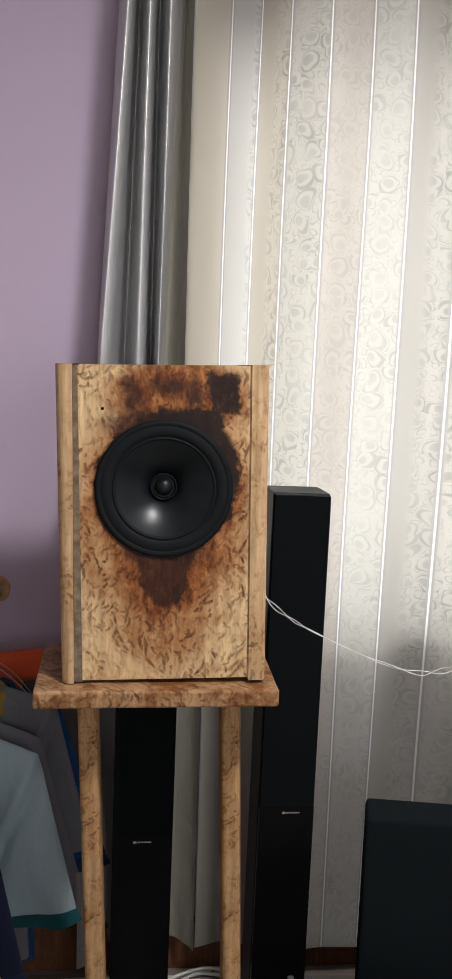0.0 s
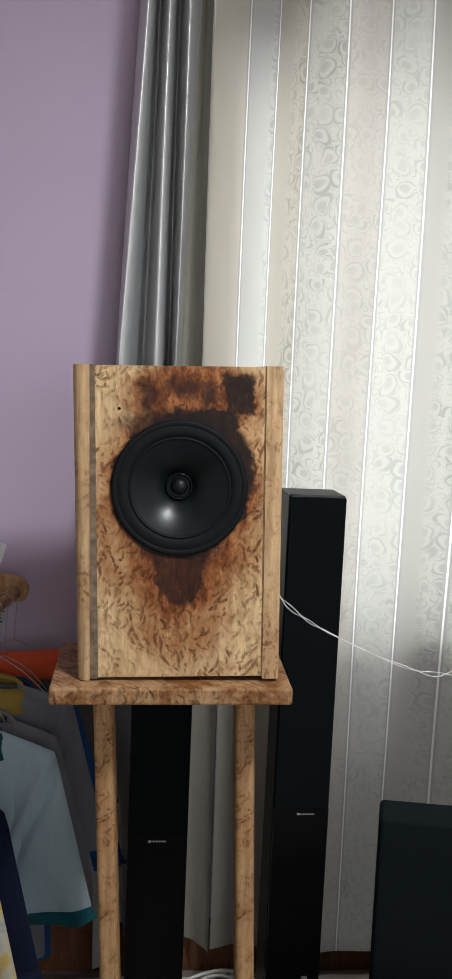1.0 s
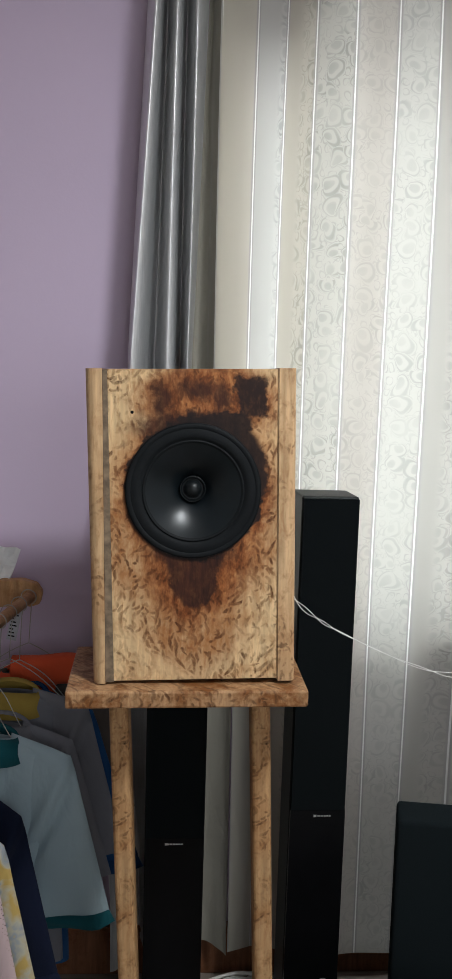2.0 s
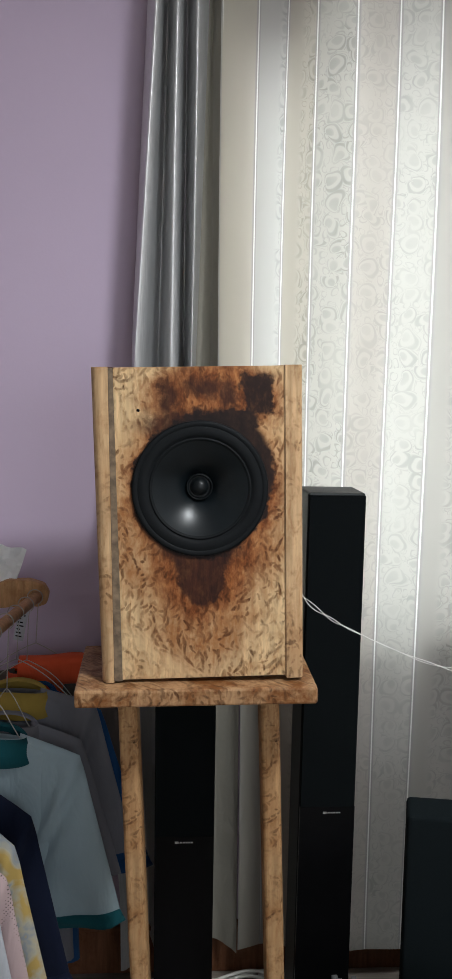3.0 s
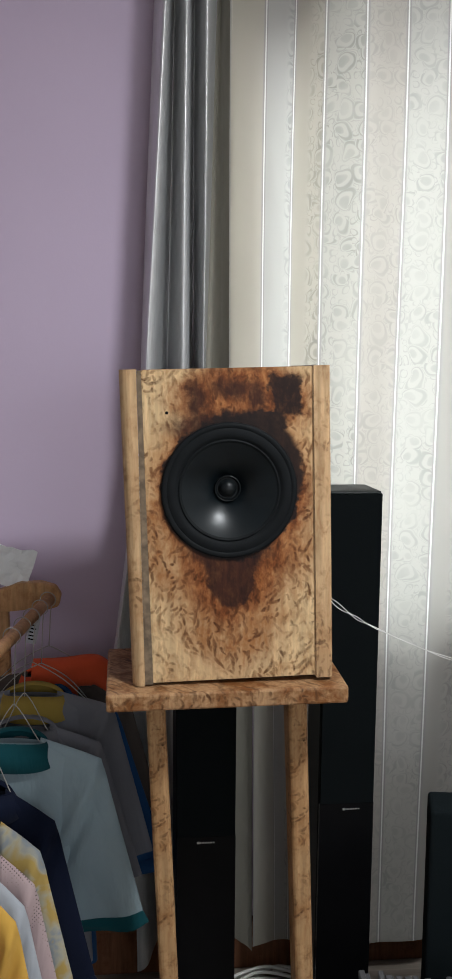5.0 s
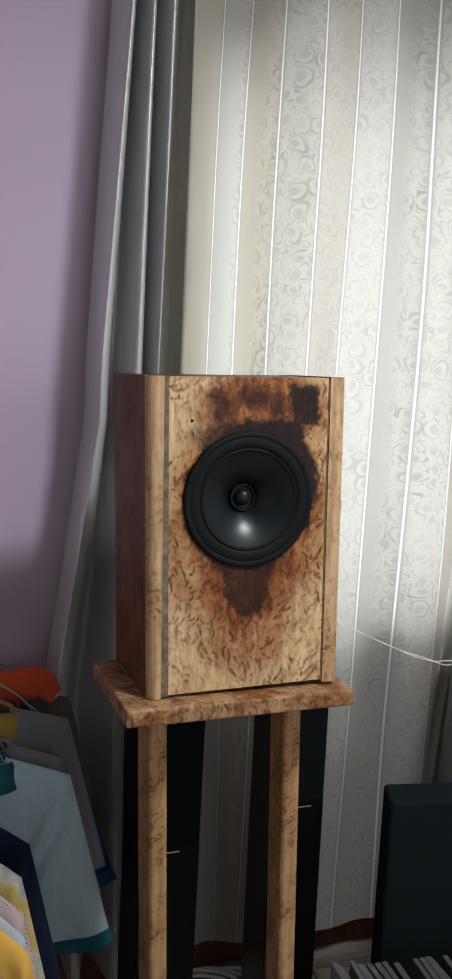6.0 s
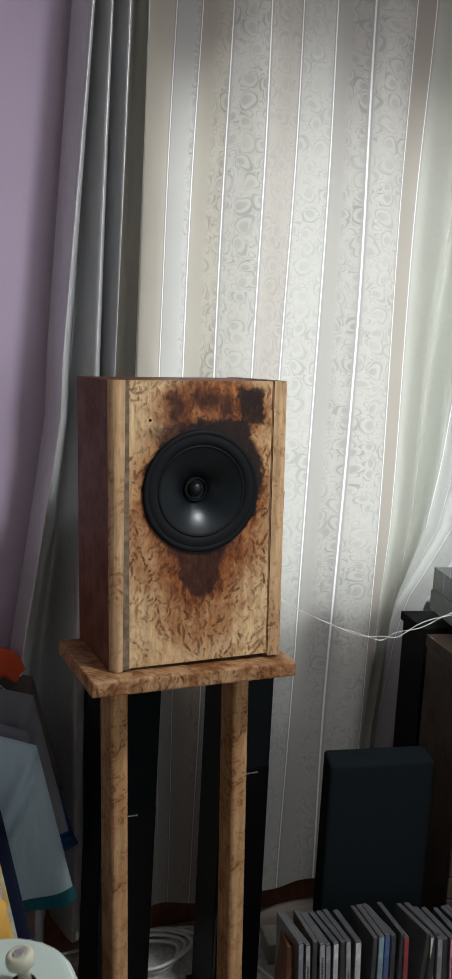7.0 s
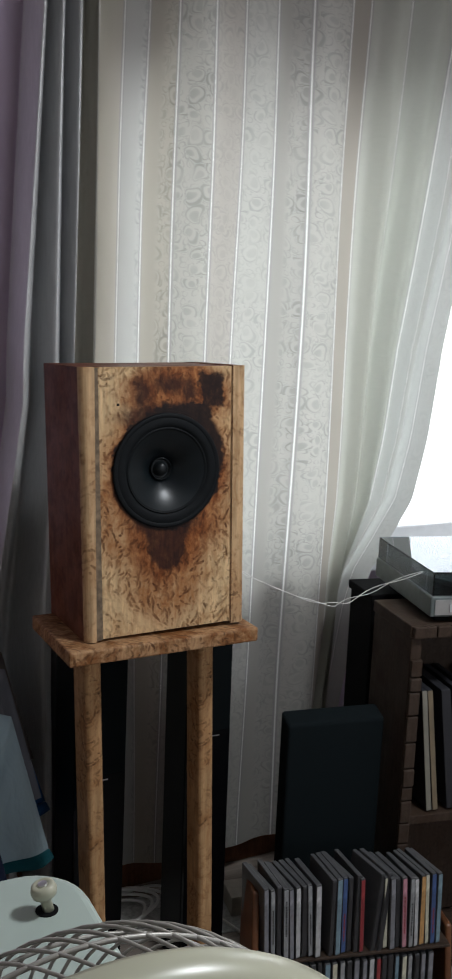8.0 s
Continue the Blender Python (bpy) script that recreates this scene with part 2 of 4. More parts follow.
def sheer_cloth():
    """Pale jacquard: bands between bright threads, most of them with a curled leaf pattern, that let daylight through."""
    n = Nodes("sheer_jacquard", 0.6)
    uv = n.node("ShaderNodeSeparateXYZ", i0=n.co.outputs["UV"])
    u = n.tree.nodes[-1].outputs[0]
    v = n.math("DIVIDE", uv.node.outputs[1], BAND)
    cell = n.math("FLOOR", u)
    frac = n.math("SUBTRACT", u, cell)
    edge = n.math("ABSOLUTE", n.math("SUBTRACT", frac, 0.5))
    thread = n.ramp(edge, (0.481, 0.0), (0.487, 1.0))
    # darker strip beside each thread: pleat shading put into the colour
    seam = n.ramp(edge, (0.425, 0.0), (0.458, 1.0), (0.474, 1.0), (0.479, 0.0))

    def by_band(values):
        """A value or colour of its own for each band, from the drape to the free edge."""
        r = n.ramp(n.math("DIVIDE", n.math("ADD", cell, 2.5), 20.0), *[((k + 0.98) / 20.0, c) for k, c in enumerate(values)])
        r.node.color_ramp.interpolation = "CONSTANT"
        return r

    # how much of the leaf pattern each band shows; pleats hide it on the near side of some
    shown = by_band((0, 0, 1, 1, 1, 0.75, 0.85, 1, 1, 0.05, 0.25, 0.25, 0.4, 0.4, 0.5, 0.5))
    turned_in = by_band((0, 0, 0.72, 0.48, 0, 0, 0, 0.40, 0, 0, 0, 0, 0, 0, 0, 0))
    shown = n.math("MULTIPLY", shown, n.node("ShaderNodeMapRange", settings=(("interpolation_type", "SMOOTHSTEP"),), i0=n.math("SUBTRACT", frac, turned_in), i1=-0.08, i2=0.14, i3=0.0, i4=1.0))
    plain_band = n.math("SUBTRACT", 1.0, shown)
    at = n.node("ShaderNodeCombineXYZ", i0=u, i1=v, i2=0.0)
    warp = n.noise(1.7, at, 1.0, out=1)
    moved = n.node("ShaderNodeVectorMath", settings=(("operation", "MULTIPLY_ADD"),), i0=warp, i1=(0.34, 0.34, 0.0), i2=at)
    moved = n.node("ShaderNodeVectorMath", settings=(("operation", "MULTIPLY"),), i0=moved, i1=(1.0, 1.0, 0.0))

    def drops(scale, size, shift):
        """Curled drops, one to a cell: how far out of its drop a point lies (1: on its outline)."""
        tex = n.tree.nodes.new("ShaderNodeTexVoronoi")
        tex.voronoi_dimensions = "2D"
        spot = n.node("ShaderNodeVectorMath", settings=(("operation", "ADD"),), i0=moved, i1=(shift, shift * 0.6, 0))
        n.put(tex.inputs["Vector"], spot), n.put(tex.inputs["Scale"], scale), n.put(tex.inputs["Randomness"], 0.55)
        gap = n.node("ShaderNodeVectorMath", settings=(("operation", "SUBTRACT"),), i0=spot, i1=tex.outputs["Position"])
        rnd = n.node("ShaderNodeSeparateXYZ", i0=tex.outputs["Color"])
        far = n.node("ShaderNodeVectorMath", 1, settings=(("operation", "LENGTH"),), i0=gap)
        angle = n.math("ADD", n.math("MULTIPLY", rnd.node.outputs[0], 6.28), n.math("MULTIPLY", far, 3.4 * scale / 2.0))
        turned = n.node("ShaderNodeVectorRotate", Vector=gap, Angle=angle, Axis=(0, 0, 1))
        s = n.node("ShaderNodeSeparateXYZ", i0=turned)
        cosine = n.math("DIVIDE", s.node.outputs[1], n.math("MAXIMUM", far, 0.0001))
        width = n.math("MULTIPLY", n.math("MULTIPLY_ADD", cosine, 0.50, 0.60), size / scale)
        return n.math("DIVIDE", far, width)

    drop = drops(2.0, 0.60, 0.0)
    small = drops(4.3, 0.50, 3.3)
    outline = n.ramp(n.math("MULTIPLY", drop, 0.5), (0.39, 0.0), (0.44, 1.0), (0.51, 1.0), (0.58, 0.0))
    inner = n.ramp(n.math("MULTIPLY", drop, 0.5), (0.17, 0.75), (0.24, 0.55), (0.28, 0.0))
    outer = n.ramp(n.math("MULTIPLY", drop, 0.5), (0.60, 0.0), (0.64, 0.8), (0.69, 0.0), (0.80, 0.0), (0.85, 0.6), (0.91, 0.0))
    fill = n.math("MULTIPLY", n.ramp(n.math("MULTIPLY", small, 0.5), (0.36, 0.0), (0.44, 0.8), (0.50, 0.8), (0.60, 0.0)), n.ramp(n.math("MULTIPLY", drop, 0.5), (0.62, 0.0), (0.70, 1.0)))
    lines = n.math("MAXIMUM", n.math("MAXIMUM", outline, inner), n.math("MAXIMUM", outer, fill))
    lines = n.math("MULTIPLY", lines, n.math("SUBTRACT", 1.0, n.math("MULTIPLY", plain_band, 0.92)))
    lines = n.math("MULTIPLY", lines, n.ramp(n.noise(0.9, at, 2.0), (0.35, 0.35), (0.62, 1.0)))
    lines = n.math("MULTIPLY", lines, n.ramp(edge, (0.0, 0.75), (0.42, 1.0)))
    weave = n.noise(60.0, n.node("ShaderNodeCombineXYZ", i0=n.math("MULTIPLY", u, 3.0), i1=v, i2=0.0), 3.0)
    # weave colour of each band, with the pleats' light and shade mixed in
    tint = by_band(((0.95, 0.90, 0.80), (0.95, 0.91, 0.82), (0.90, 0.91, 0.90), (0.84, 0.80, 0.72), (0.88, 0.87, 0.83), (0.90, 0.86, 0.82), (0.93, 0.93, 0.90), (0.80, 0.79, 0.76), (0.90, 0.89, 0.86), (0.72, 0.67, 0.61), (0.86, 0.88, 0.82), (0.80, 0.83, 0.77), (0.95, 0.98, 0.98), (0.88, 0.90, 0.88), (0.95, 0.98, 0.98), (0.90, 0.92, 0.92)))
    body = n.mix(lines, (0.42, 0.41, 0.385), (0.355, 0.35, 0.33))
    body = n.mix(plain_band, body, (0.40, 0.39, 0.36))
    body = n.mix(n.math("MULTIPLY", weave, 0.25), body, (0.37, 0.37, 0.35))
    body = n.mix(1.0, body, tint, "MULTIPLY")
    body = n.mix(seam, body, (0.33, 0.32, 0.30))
    body = n.mix(thread, body, (0.80, 0.79, 0.76))
    n.colour(body)
    n.put(n.bsdf.inputs["Sheen Weight"], 0.2)
    n.bump(n.math("ADD", lines, weave), 0.15, 0.001)
    lit = n.mix(lines, (0.91, 0.90, 0.835), (0.36, 0.36, 0.335))
    lit = n.mix(plain_band, lit, (0.80, 0.785, 0.73))
    lit = n.mix(n.math("MULTIPLY", weave, 0.25), lit, (0.6, 0.6, 0.58))
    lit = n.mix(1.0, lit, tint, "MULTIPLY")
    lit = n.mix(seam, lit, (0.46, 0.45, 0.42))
    lit = n.mix(thread, lit, (0.97, 0.97, 0.94))
    through_cloth = n.node("ShaderNodeBsdfTranslucent", Color=lit)
    fac = n.ramp(thread, (0.0, 0.30), (1.0, 0.46))
    both = n.node("ShaderNodeMixShader", i0=fac, i1=n.bsdf.outputs[0], i2=through_cloth)
    n.put(n.tree.nodes["Material Output"].inputs[0], both)
    return n.mat


def satin():
    n = Nodes("grey_satin", 0.34)
    weave = n.noise(40.0, n.stretch(12, 12, 0.4), 4.0)
    n.colour(n.ramp(weave, (0.3, (0.50, 0.50, 0.505)), (0.7, (0.66, 0.66, 0.665))))
    n.put(n.bsdf.inputs["Metallic"], 0.45)
    n.rough(n.ramp(weave, (0.3, 0.30), (0.7, 0.40)))
    n.bump(weave, 0.1, 0.001)
    return n.mat


def glass(name, tint=(1, 1, 1), rough=0.0):
    n = Nodes(name, rough)
    n.colour(tint)
    n.put(n.bsdf.inputs["Transmission Weight"], 1.0)
    n.put(n.bsdf.inputs["IOR"], 1.45)
    return n.mat


def floor_boards():
    n = Nodes("floor_laminate", 0.45)
    row = n.node("ShaderNodeTexBrick", 1, Vector=n.co.outputs["Object"], Scale=1.0, Mortar_Size=0.002, Brick_Width=1.2, Row_Height=0.12)
    g = n.noise(6.0, n.stretch(1, 14, 1), 5.0)
    n.colour(n.ramp(g, (0.3, (0.15, 0.12, 0.10)), (0.7, (0.30, 0.26, 0.22))))
    n.bump(row, 0.3, 0.001)
    return n.mat


BAND = 0.092
MAT = {
    "wall": paint_wall("lilac_paint", (0.60, 0.485, 0.635)),
    "room": paint_wall("pale_paint", (0.60, 0.58, 0.55)),
    "white": paint_wall("white_paint", (0.78, 0.76, 0.73)),
    "floor": floor_boards(),
    "skirting": flecked_wood("red_brown_wood", 0.2, light=(0.19, 0.085, 0.045)),
    "frame": plain("white_window_plastic", (0.8, 0.81, 0.82), 0.35, vary=0.04),
    "glass": glass("window_glass"),
    "satin": satin(),
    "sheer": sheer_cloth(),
    "lining": cloth("olive_beige_lining", (0.30, 0.28, 0.235), rough=0.5),
    "burl": flecked_wood("scorched_burl", 0.82, burn=True, press=1.0, mark=(0.090, 0.034, 0.012), light=(0.63, 0.440, 0.240)),
    "edge_wood": flecked_wood("pale_edge_board", 0.42, press=0.85, light=(0.50, 0.328, 0.178), seed=1.7, stain=0.4),
    "side_wood": flecked_wood("brown_side_board", 0.95, stain=0.9, light=(0.17, 0.060, 0.030), seed=2.9),
    "shelf_wood": flecked_wood("flecked_stand_wood", 0.95, press=0.95, light=(0.40, 0.235, 0.120), seed=4.1, stain=1.0),
    "leg_wood": flecked_wood("flecked_leg_wood", 0.40, press=0.95, light=(0.43, 0.262, 0.128), seed=5.3, stain=0.6),
    "groove": plain("grey_brown_groove", (0.16, 0.112, 0.070), 0.8, vary=0.5, scale=60.0),
    "basket": plain("black_driver_frame", (0.006, 0.007, 0.008), 0.6, bump=0.2, spec=0.12),
    "rubber": plain("black_rubber_surround", (0.006, 0.007, 0.008), 0.65, spec=0.12),
    "cone": plain("black_polished_cone", (0.004, 0.0062, 0.0078), 0.31, vary=0.3, scale=18.0, spec=0.30),
    "cap": plain("black_dust_cap", (0.004, 0.0055, 0.0065), 0.40, spec=0.3),
    "tower": plain("black_wood_vinyl", (0.0055, 0.0070, 0.0076), 0.45, bump=0.15, spec=0.15),
    "gloss": plain("black_gloss_panel", (0.0035, 0.0035, 0.004), 0.22, spec=0.08),
    "grille": plain("black_grille_cloth", (0.0050, 0.0064, 0.0070), 0.95, scale=400.0, bump=0.4, spec=0.05),
    "felt": plain("dark_grey_cloth", (0.0065, 0.0095, 0.0108), 0.9, scale=300.0, bump=0.4, spec=0.08),
    "silver": plain("brushed_silver", (0.62, 0.62, 0.62), 0.3, 0.9, vary=0.08),
    "wire": plain("white_cable_sheath", (0.68, 0.67, 0.63), 0.45, vary=0.05),
    "mint": plain("pale_mint_plastic", (0.38, 0.44, 0.40), 0.4, vary=0.04, scale=6.0),
    "cream": plain("cream_plastic", (0.42, 0.41, 0.31), 0.3, vary=0.05, scale=6.0),
    "guard": plain("dull_grey_wire", (0.36, 0.34, 0.31), 0.4, 0.3, vary=0.2),
    "char": flecked_wood("dark_scorched_wood", 0.9, light=(0.052, 0.036, 0.027), seed=6.7, mark=(0.02, 0.012, 0.008)),
    "black": plain("black_matt", (0.004, 0.004, 0.0045), 0.8, spec=0.1),
    "paper": plain("newspaper", (0.42, 0.42, 0.40), 0.9, scale=90.0, vary=0.3),
    "hanger_wood": flecked_wood("orange_hanger_wood", 0.1, light=(0.48, 0.27, 0.13), seed=7.7),
}


# ---- building blocks ----
def mesh_of(name, bm, smooth=False):
    me = bpy.data.meshes.new(name)
    bmesh.ops.recalc_face_normals(bm, faces=bm.faces)
    bm.to_mesh(me)
    bm.free()
    if smooth:
        me.polygons.foreach_set("use_smooth", [True] * len(me.polygons))
    return me


def part(name, bm, material, parent=None, label="", at=None, smooth=False):
    me = bm if isinstance(bm, bpy.types.Mesh) else mesh_of(name, bm, smooth)
    if not me.materials:
        me.materials.append(MAT[material] if isinstance(material, str) else material)
    ob = new(name, me)
    ob.parent = parent
    if at is not None:
        ob.matrix_local = at
    if label:
        tagged(ob, label)
    return ob


def thing(name, m, label, category, group="", kind=""):
    ob = new(name)
    ob.empty_display_size = 0.05
    ob.matrix_world = m
    return tagged(ob, label, category, group, kind)


def box(x0, x1, y0, y1, z0, z1, bevel=0.0, segments=2, bm=None):
    bm = bm or bmesh.new()
    got = bmesh.ops.create_cube(bm, size=1, matrix=Matrix.LocRotScale(((x0 + x1) / 2, (y0 + y1) / 2, (z0 + z1) / 2), None, (x1 - x0, y1 - y0, z1 - z0)))
    if bevel:
        edges = list({e for v in got["verts"] for e in v.link_edges})
        bmesh.ops.bevel(bm, geom=edges, offset=bevel, segments=segments, profile=0.5, affect="EDGES")
    return bm


def spin(profile, steps=64, bm=None):
    """A turned form round the local y axis from (radius, y) pairs."""
    bm = bm or bmesh.new()
    rings = []
    for r, y in profile:
        if r < 1e-6:
            rings.append([bm.verts.new((0, y, 0))])
        else:
            rings.append([bm.verts.new((r * math.cos(a), y, r * math.sin(a))) for a in (2 * math.pi * k / steps for k in range(steps))])
    for a, b in zip(rings, rings[1:]):
        for k in range(steps):
            j = (k + 1) % steps
            q = [a[k % len(a)], a[j % len(a)], b[j % len(b)], b[k % len(b)]]
            q = [v for i, v in enumerate(q) if v not in q[:i]]
            if len(q) > 2:
                bm.faces.new(q)
    return bm


def tube(points, radius, sides=8, closed=False, bm=None):
    """A round wire along points."""
    bm = bm or bmesh.new()
    pts = [Vector(p) for p in points]
    rings, n = [], len(pts)
    up = None
    for k, p in enumerate(pts):
        a, b = (pts[k - 1], pts[(k + 1) % n]) if closed else (pts[max(k - 1, 0)], pts[min(k + 1, n - 1)])
        d = (b - a).normalized()
        if up is None:
            up = d.orthogonal().normalized()
        up = (up - d * up.dot(d)).normalized()
        side = d.cross(up)
        rings.append([bm.verts.new(p + radius * (math.cos(t) * up + math.sin(t) * side)) for t in (2 * math.pi * s / sides for s in range(sides))])
    for a, b in list(zip(rings, rings[1:])) + ([(rings[-1], rings[0])] if closed else []):
        for s in range(sides):
            bm.faces.new((a[s], a[(s + 1) % sides], b[(s + 1) % sides], b[s]))
    if not closed:
        bm.faces.new(rings[0][::-1]), bm.faces.new(rings[-1])
    return bm


def smooth_path(points, steps=12):
    """Catmull-Rom points through a few places."""
    p = [Vector(q) for q in points]
    p = [2 * p[0] - p[1]] + p + [2 * p[-1] - p[-2]]
    out = []
    for k in range(1, len(p) - 2):
        for s in range(steps):
            t = s / steps
            out.append(0.5 * (2 * p[k] + (p[k + 1] - p[k - 1]) * t + (2 * p[k - 1] - 5 * p[k] + 4 * p[k + 1] - p[k + 2]) * t * t + (3 * p[k] - p[k - 1] - 3 * p[k + 1] + p[k + 2]) * t ** 3))
    return out + [p[-2]]


def step(a, b, x):
    t = min(1, max(0, (x - a) / (b - a)))
    return t * t * (3 - 2 * t)


# ---- the room ----
WALL_Y, CEIL = 2.17, 2.66
XL, XR, YB = -1.7, 2.5, -2.3
tagged(part("floor", box(XL - 0.2, XR + 0.2, YB - 0.2, 2.42, -0.1, 0.0), "floor"), "grey-brown laminate floor, dim and dusty", "floor", kind="structure")
tagged(part("ceiling", box(XL - 0.2, XR + 0.2, YB - 0.2, 2.42, CEIL, CEIL + 0.1), "white"), "plain white ceiling", "ceiling", kind="structure")
WX0, WX1, WZ0, WZ1 = 0.05, 2.05, 0.90, 2.14


def wall_with_opening(name, y0, y1, x0, x1, z0, z1, label, material):
    bm = bmesh.new()
    box(XL - 0.2, x0, y0, y1, 0, CEIL, bm=bm)
    box(x1, XR + 0.2, y0, y1, 0, CEIL, bm=bm)
    box(x0, x1, y0, y1, 0, z0, bm=bm)
    box(x0, x1, y0, y1, z1, CEIL, bm=bm)
    tagged(part(name, bm, material), label, "wall", kind="structure")


wall_with_opening("wall_north", WALL_Y, WALL_Y + 0.25, WX0, WX1, WZ0, WZ1, "lilac painted wall behind the curtains, with the window", "wall")
# the south opening is assumed, to hold the fill lamp
wall_with_opening("wall_south", YB - 0.2, YB, 0.35, 2.05, 1.05, 2.42, "pale painted wall with an assumed, unseen window opening", "room")
tagged(part("wall_west", box(XL - 0.2, XL, YB, WALL_Y, 0, CEIL), "room"), "plain pale painted wall", "wall", kind="structure")
tagged(part("wall_east", box(XR, XR + 0.2, YB, WALL_Y, 0, CEIL), "room"), "plain pale painted wall", "wall", kind="structure")
bm = box(XL, XR, WALL_Y - 0.022, WALL_Y - 0.002, 0.0, 0.115, 0.004)
box(XL, XR, WALL_Y - 0.030, WALL_Y - 0.002, 0.117, 0.13, 0.004, bm=bm)
tagged(part("baseboard", bm, "skirting"), "red-brown wooden baseboard along the lilac wall", "baseboard", kind="structure")

win = thing("window_1", pose(0, WALL_Y + 0.12, 0), "white plastic window, blown out by daylight", "window", kind="structure")
for x0, x1, z0, z1 in ((WX0, WX1, WZ0, WZ0 + 0.06), (WX0, WX1, WZ1 - 0.06, WZ1), (WX0, WX0 + 0.06, WZ0 + 0.061, WZ1 - 0.061), (WX1 - 0.06, WX1, WZ0 + 0.061, WZ1 - 0.061), (1.10, 1.18, WZ0 + 0.061, WZ1 - 0.061)):
    part("window_frame", box(x0, x1, -0.03, 0.03, z0, z1, 0.006), "frame", win)
for x0, x1 in ((WX0 + 0.062, 1.098), (1.182, WX1 - 0.062)):
    part("pane", box(x0, x1, -0.004, 0.004, WZ0 + 0.062, WZ1 - 0.062), "glass", win).visible_shadow = False
part("window_sill", box(WX0 - 0.03, WX1 + 0.03, -0.17, -0.032, WZ0 - 0.035, WZ0 + 0.002, 0.008), "frame", win)


# ---- curtains ----
def sheet(name, profile, z0, z1, rows, place, along=None):
    """A hanging cloth: a plan profile of (x, y), swept from z0 to z1; place(x, y, z, u) moves each point. UV runs in metres along the cloth."""
    bm = bmesh.new()
    uv = bm.loops.layers.uv.new("UVMap")
    arc = [0.0]
    for a, b in zip(profile, profile[1:]):
        arc.append(arc[-1] + (Vector(b) - Vector(a)).length)
    grid, info = [], {}
    for k in range(rows + 1):
        z = z0 + (z1 - z0) * k / rows
        line = []
        for (x, y), s in zip(profile, arc):
            v = bm.verts.new(place(x, y, z, s / arc[-1]))
            info[v] = (float(np.interp(x, *along)) if along else s, z)
            line.append(v)
        grid.append(line)
    for a, b in zip(grid, grid[1:]):
        for k in range(len(a) - 1):
            f = bm.faces.new((a[k], a[k + 1], b[k + 1], b[k]))
            for lp in f.loops:
                lp[uv].uv = info[lp.vert]
    return mesh_of(name, bm, True)


RAIL_Z = 2.47
# the sheer: folds through the places of its bright threads
fold = [(0.085, 2.060), (0.125, 2.10), (0.165, 2.125), (0.226, 2.125), (0.28, 2.062), (0.354, 2.008), (0.448, 2.045), (0.536, 2.04), (0.62, 2.085), (0.70, 2.055), (0.79, 2.09), (0.87, 2.10), (0.93, 2.05), (1.0, 2.085), (1.07, 2.045), (1.14, 2.08), (1.20, 2.055), (1.27, 2.09), (1.33, 2.06)]
plan = [(p.x, p.y) for p in smooth_path([(x, y, 0) for x, y in fold], 10)]


# where the bright threads run, one band of cloth between each two
THREAD_X = (0.04, 0.083, 0.165, 0.226, 0.28, 0.354, 0.448, 0.536, 0.655, 0.781, 0.847, 0.97, 1.145, 1.19, 1.24, 1.29, 1.34)
PULL_Z = (0.05, 0.49, 0.78, 0.89, 0.95, 1.09, 1.27, 1.53, 1.97, 2.42)
PULL = (0.52, 0.475, 0.43, 0.40, 0.36, 0.27, 0.23, 0.20, 0.12, 0.05)


def sheer_place(x, y, z, u):
    # the free edge is swept towards the drape and gathered on its way down
    pull = step(0.72, 1.33, x) * np.interp(z, PULL_Z, PULL)
    wave = 0.009 * math.sin(11 * x + 2.1 * z) + 0.006 * math.sin(23 * x - 2 * z)
    flat = (0.75 + 0.25 * step(2.45, 1.9, z)) * (0.35 + 0.65 * step(0.1, 0.8, z))
    # low down it makes room for the spread drape
    x += 0.055 * step(1.3, 0.75, z) * step(0.24, 0.10, x)
    return (x - float(pull) + 0.004 * math.sin(2.3 * z + 7 * x), 2.07 + (y - 2.07) * flat + wave * step(2.4, 1.6, z) * step(0.0, 0.7, z), z)


curtain = thing("sheer_curtain", pose(0, 0, 0), "pale jacquard sheer curtain with leaf pattern, daylight behind it", "curtain")
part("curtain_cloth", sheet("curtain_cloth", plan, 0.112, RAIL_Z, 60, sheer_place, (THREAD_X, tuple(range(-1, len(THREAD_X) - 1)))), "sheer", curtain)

# the grey drape, gathered at the side of the window
# three round folds, narrow at the rail, that spread out on their way down
HIGH_X = (-0.070, -0.047, -0.026, -0.003, 0.013, 0.034, 0.060, 0.085)
LOW_X = (-0.105, -0.094, -0.050, -0.018, 0.012, 0.026, 0.034, 0.085)
ridge = [(-0.070, 2.140), (-0.064, 2.108), (-0.055, 2.078), (-0.047, 2.070), (-0.039, 2.082), (-0.033, 2.120), (-0.026, 2.146), (-0.018, 2.122), (-0.010, 2.082), (-0.003, 2.072), (0.004, 2.084), (0.008, 2.122), (0.013, 2.144), (0.020, 2.116), (0.027, 2.080), (0.034, 2.072), (0.043, 2.084), (0.052, 2.104), (0.060, 2.120)]
dfold = [(p.x, p.y) for p in smooth_path([(x, 2.150 - (2.150 - y) * 1.5, 0) for x, y in ridge], 7)]
lining = [(p.x, p.y) for p in smooth_path([(0.0603, 2.1075, 0), (0.066, 2.118, 0), (0.074, 2.105, 0), (0.080, 2.084, 0), (0.085, 2.064, 0)], 6)]


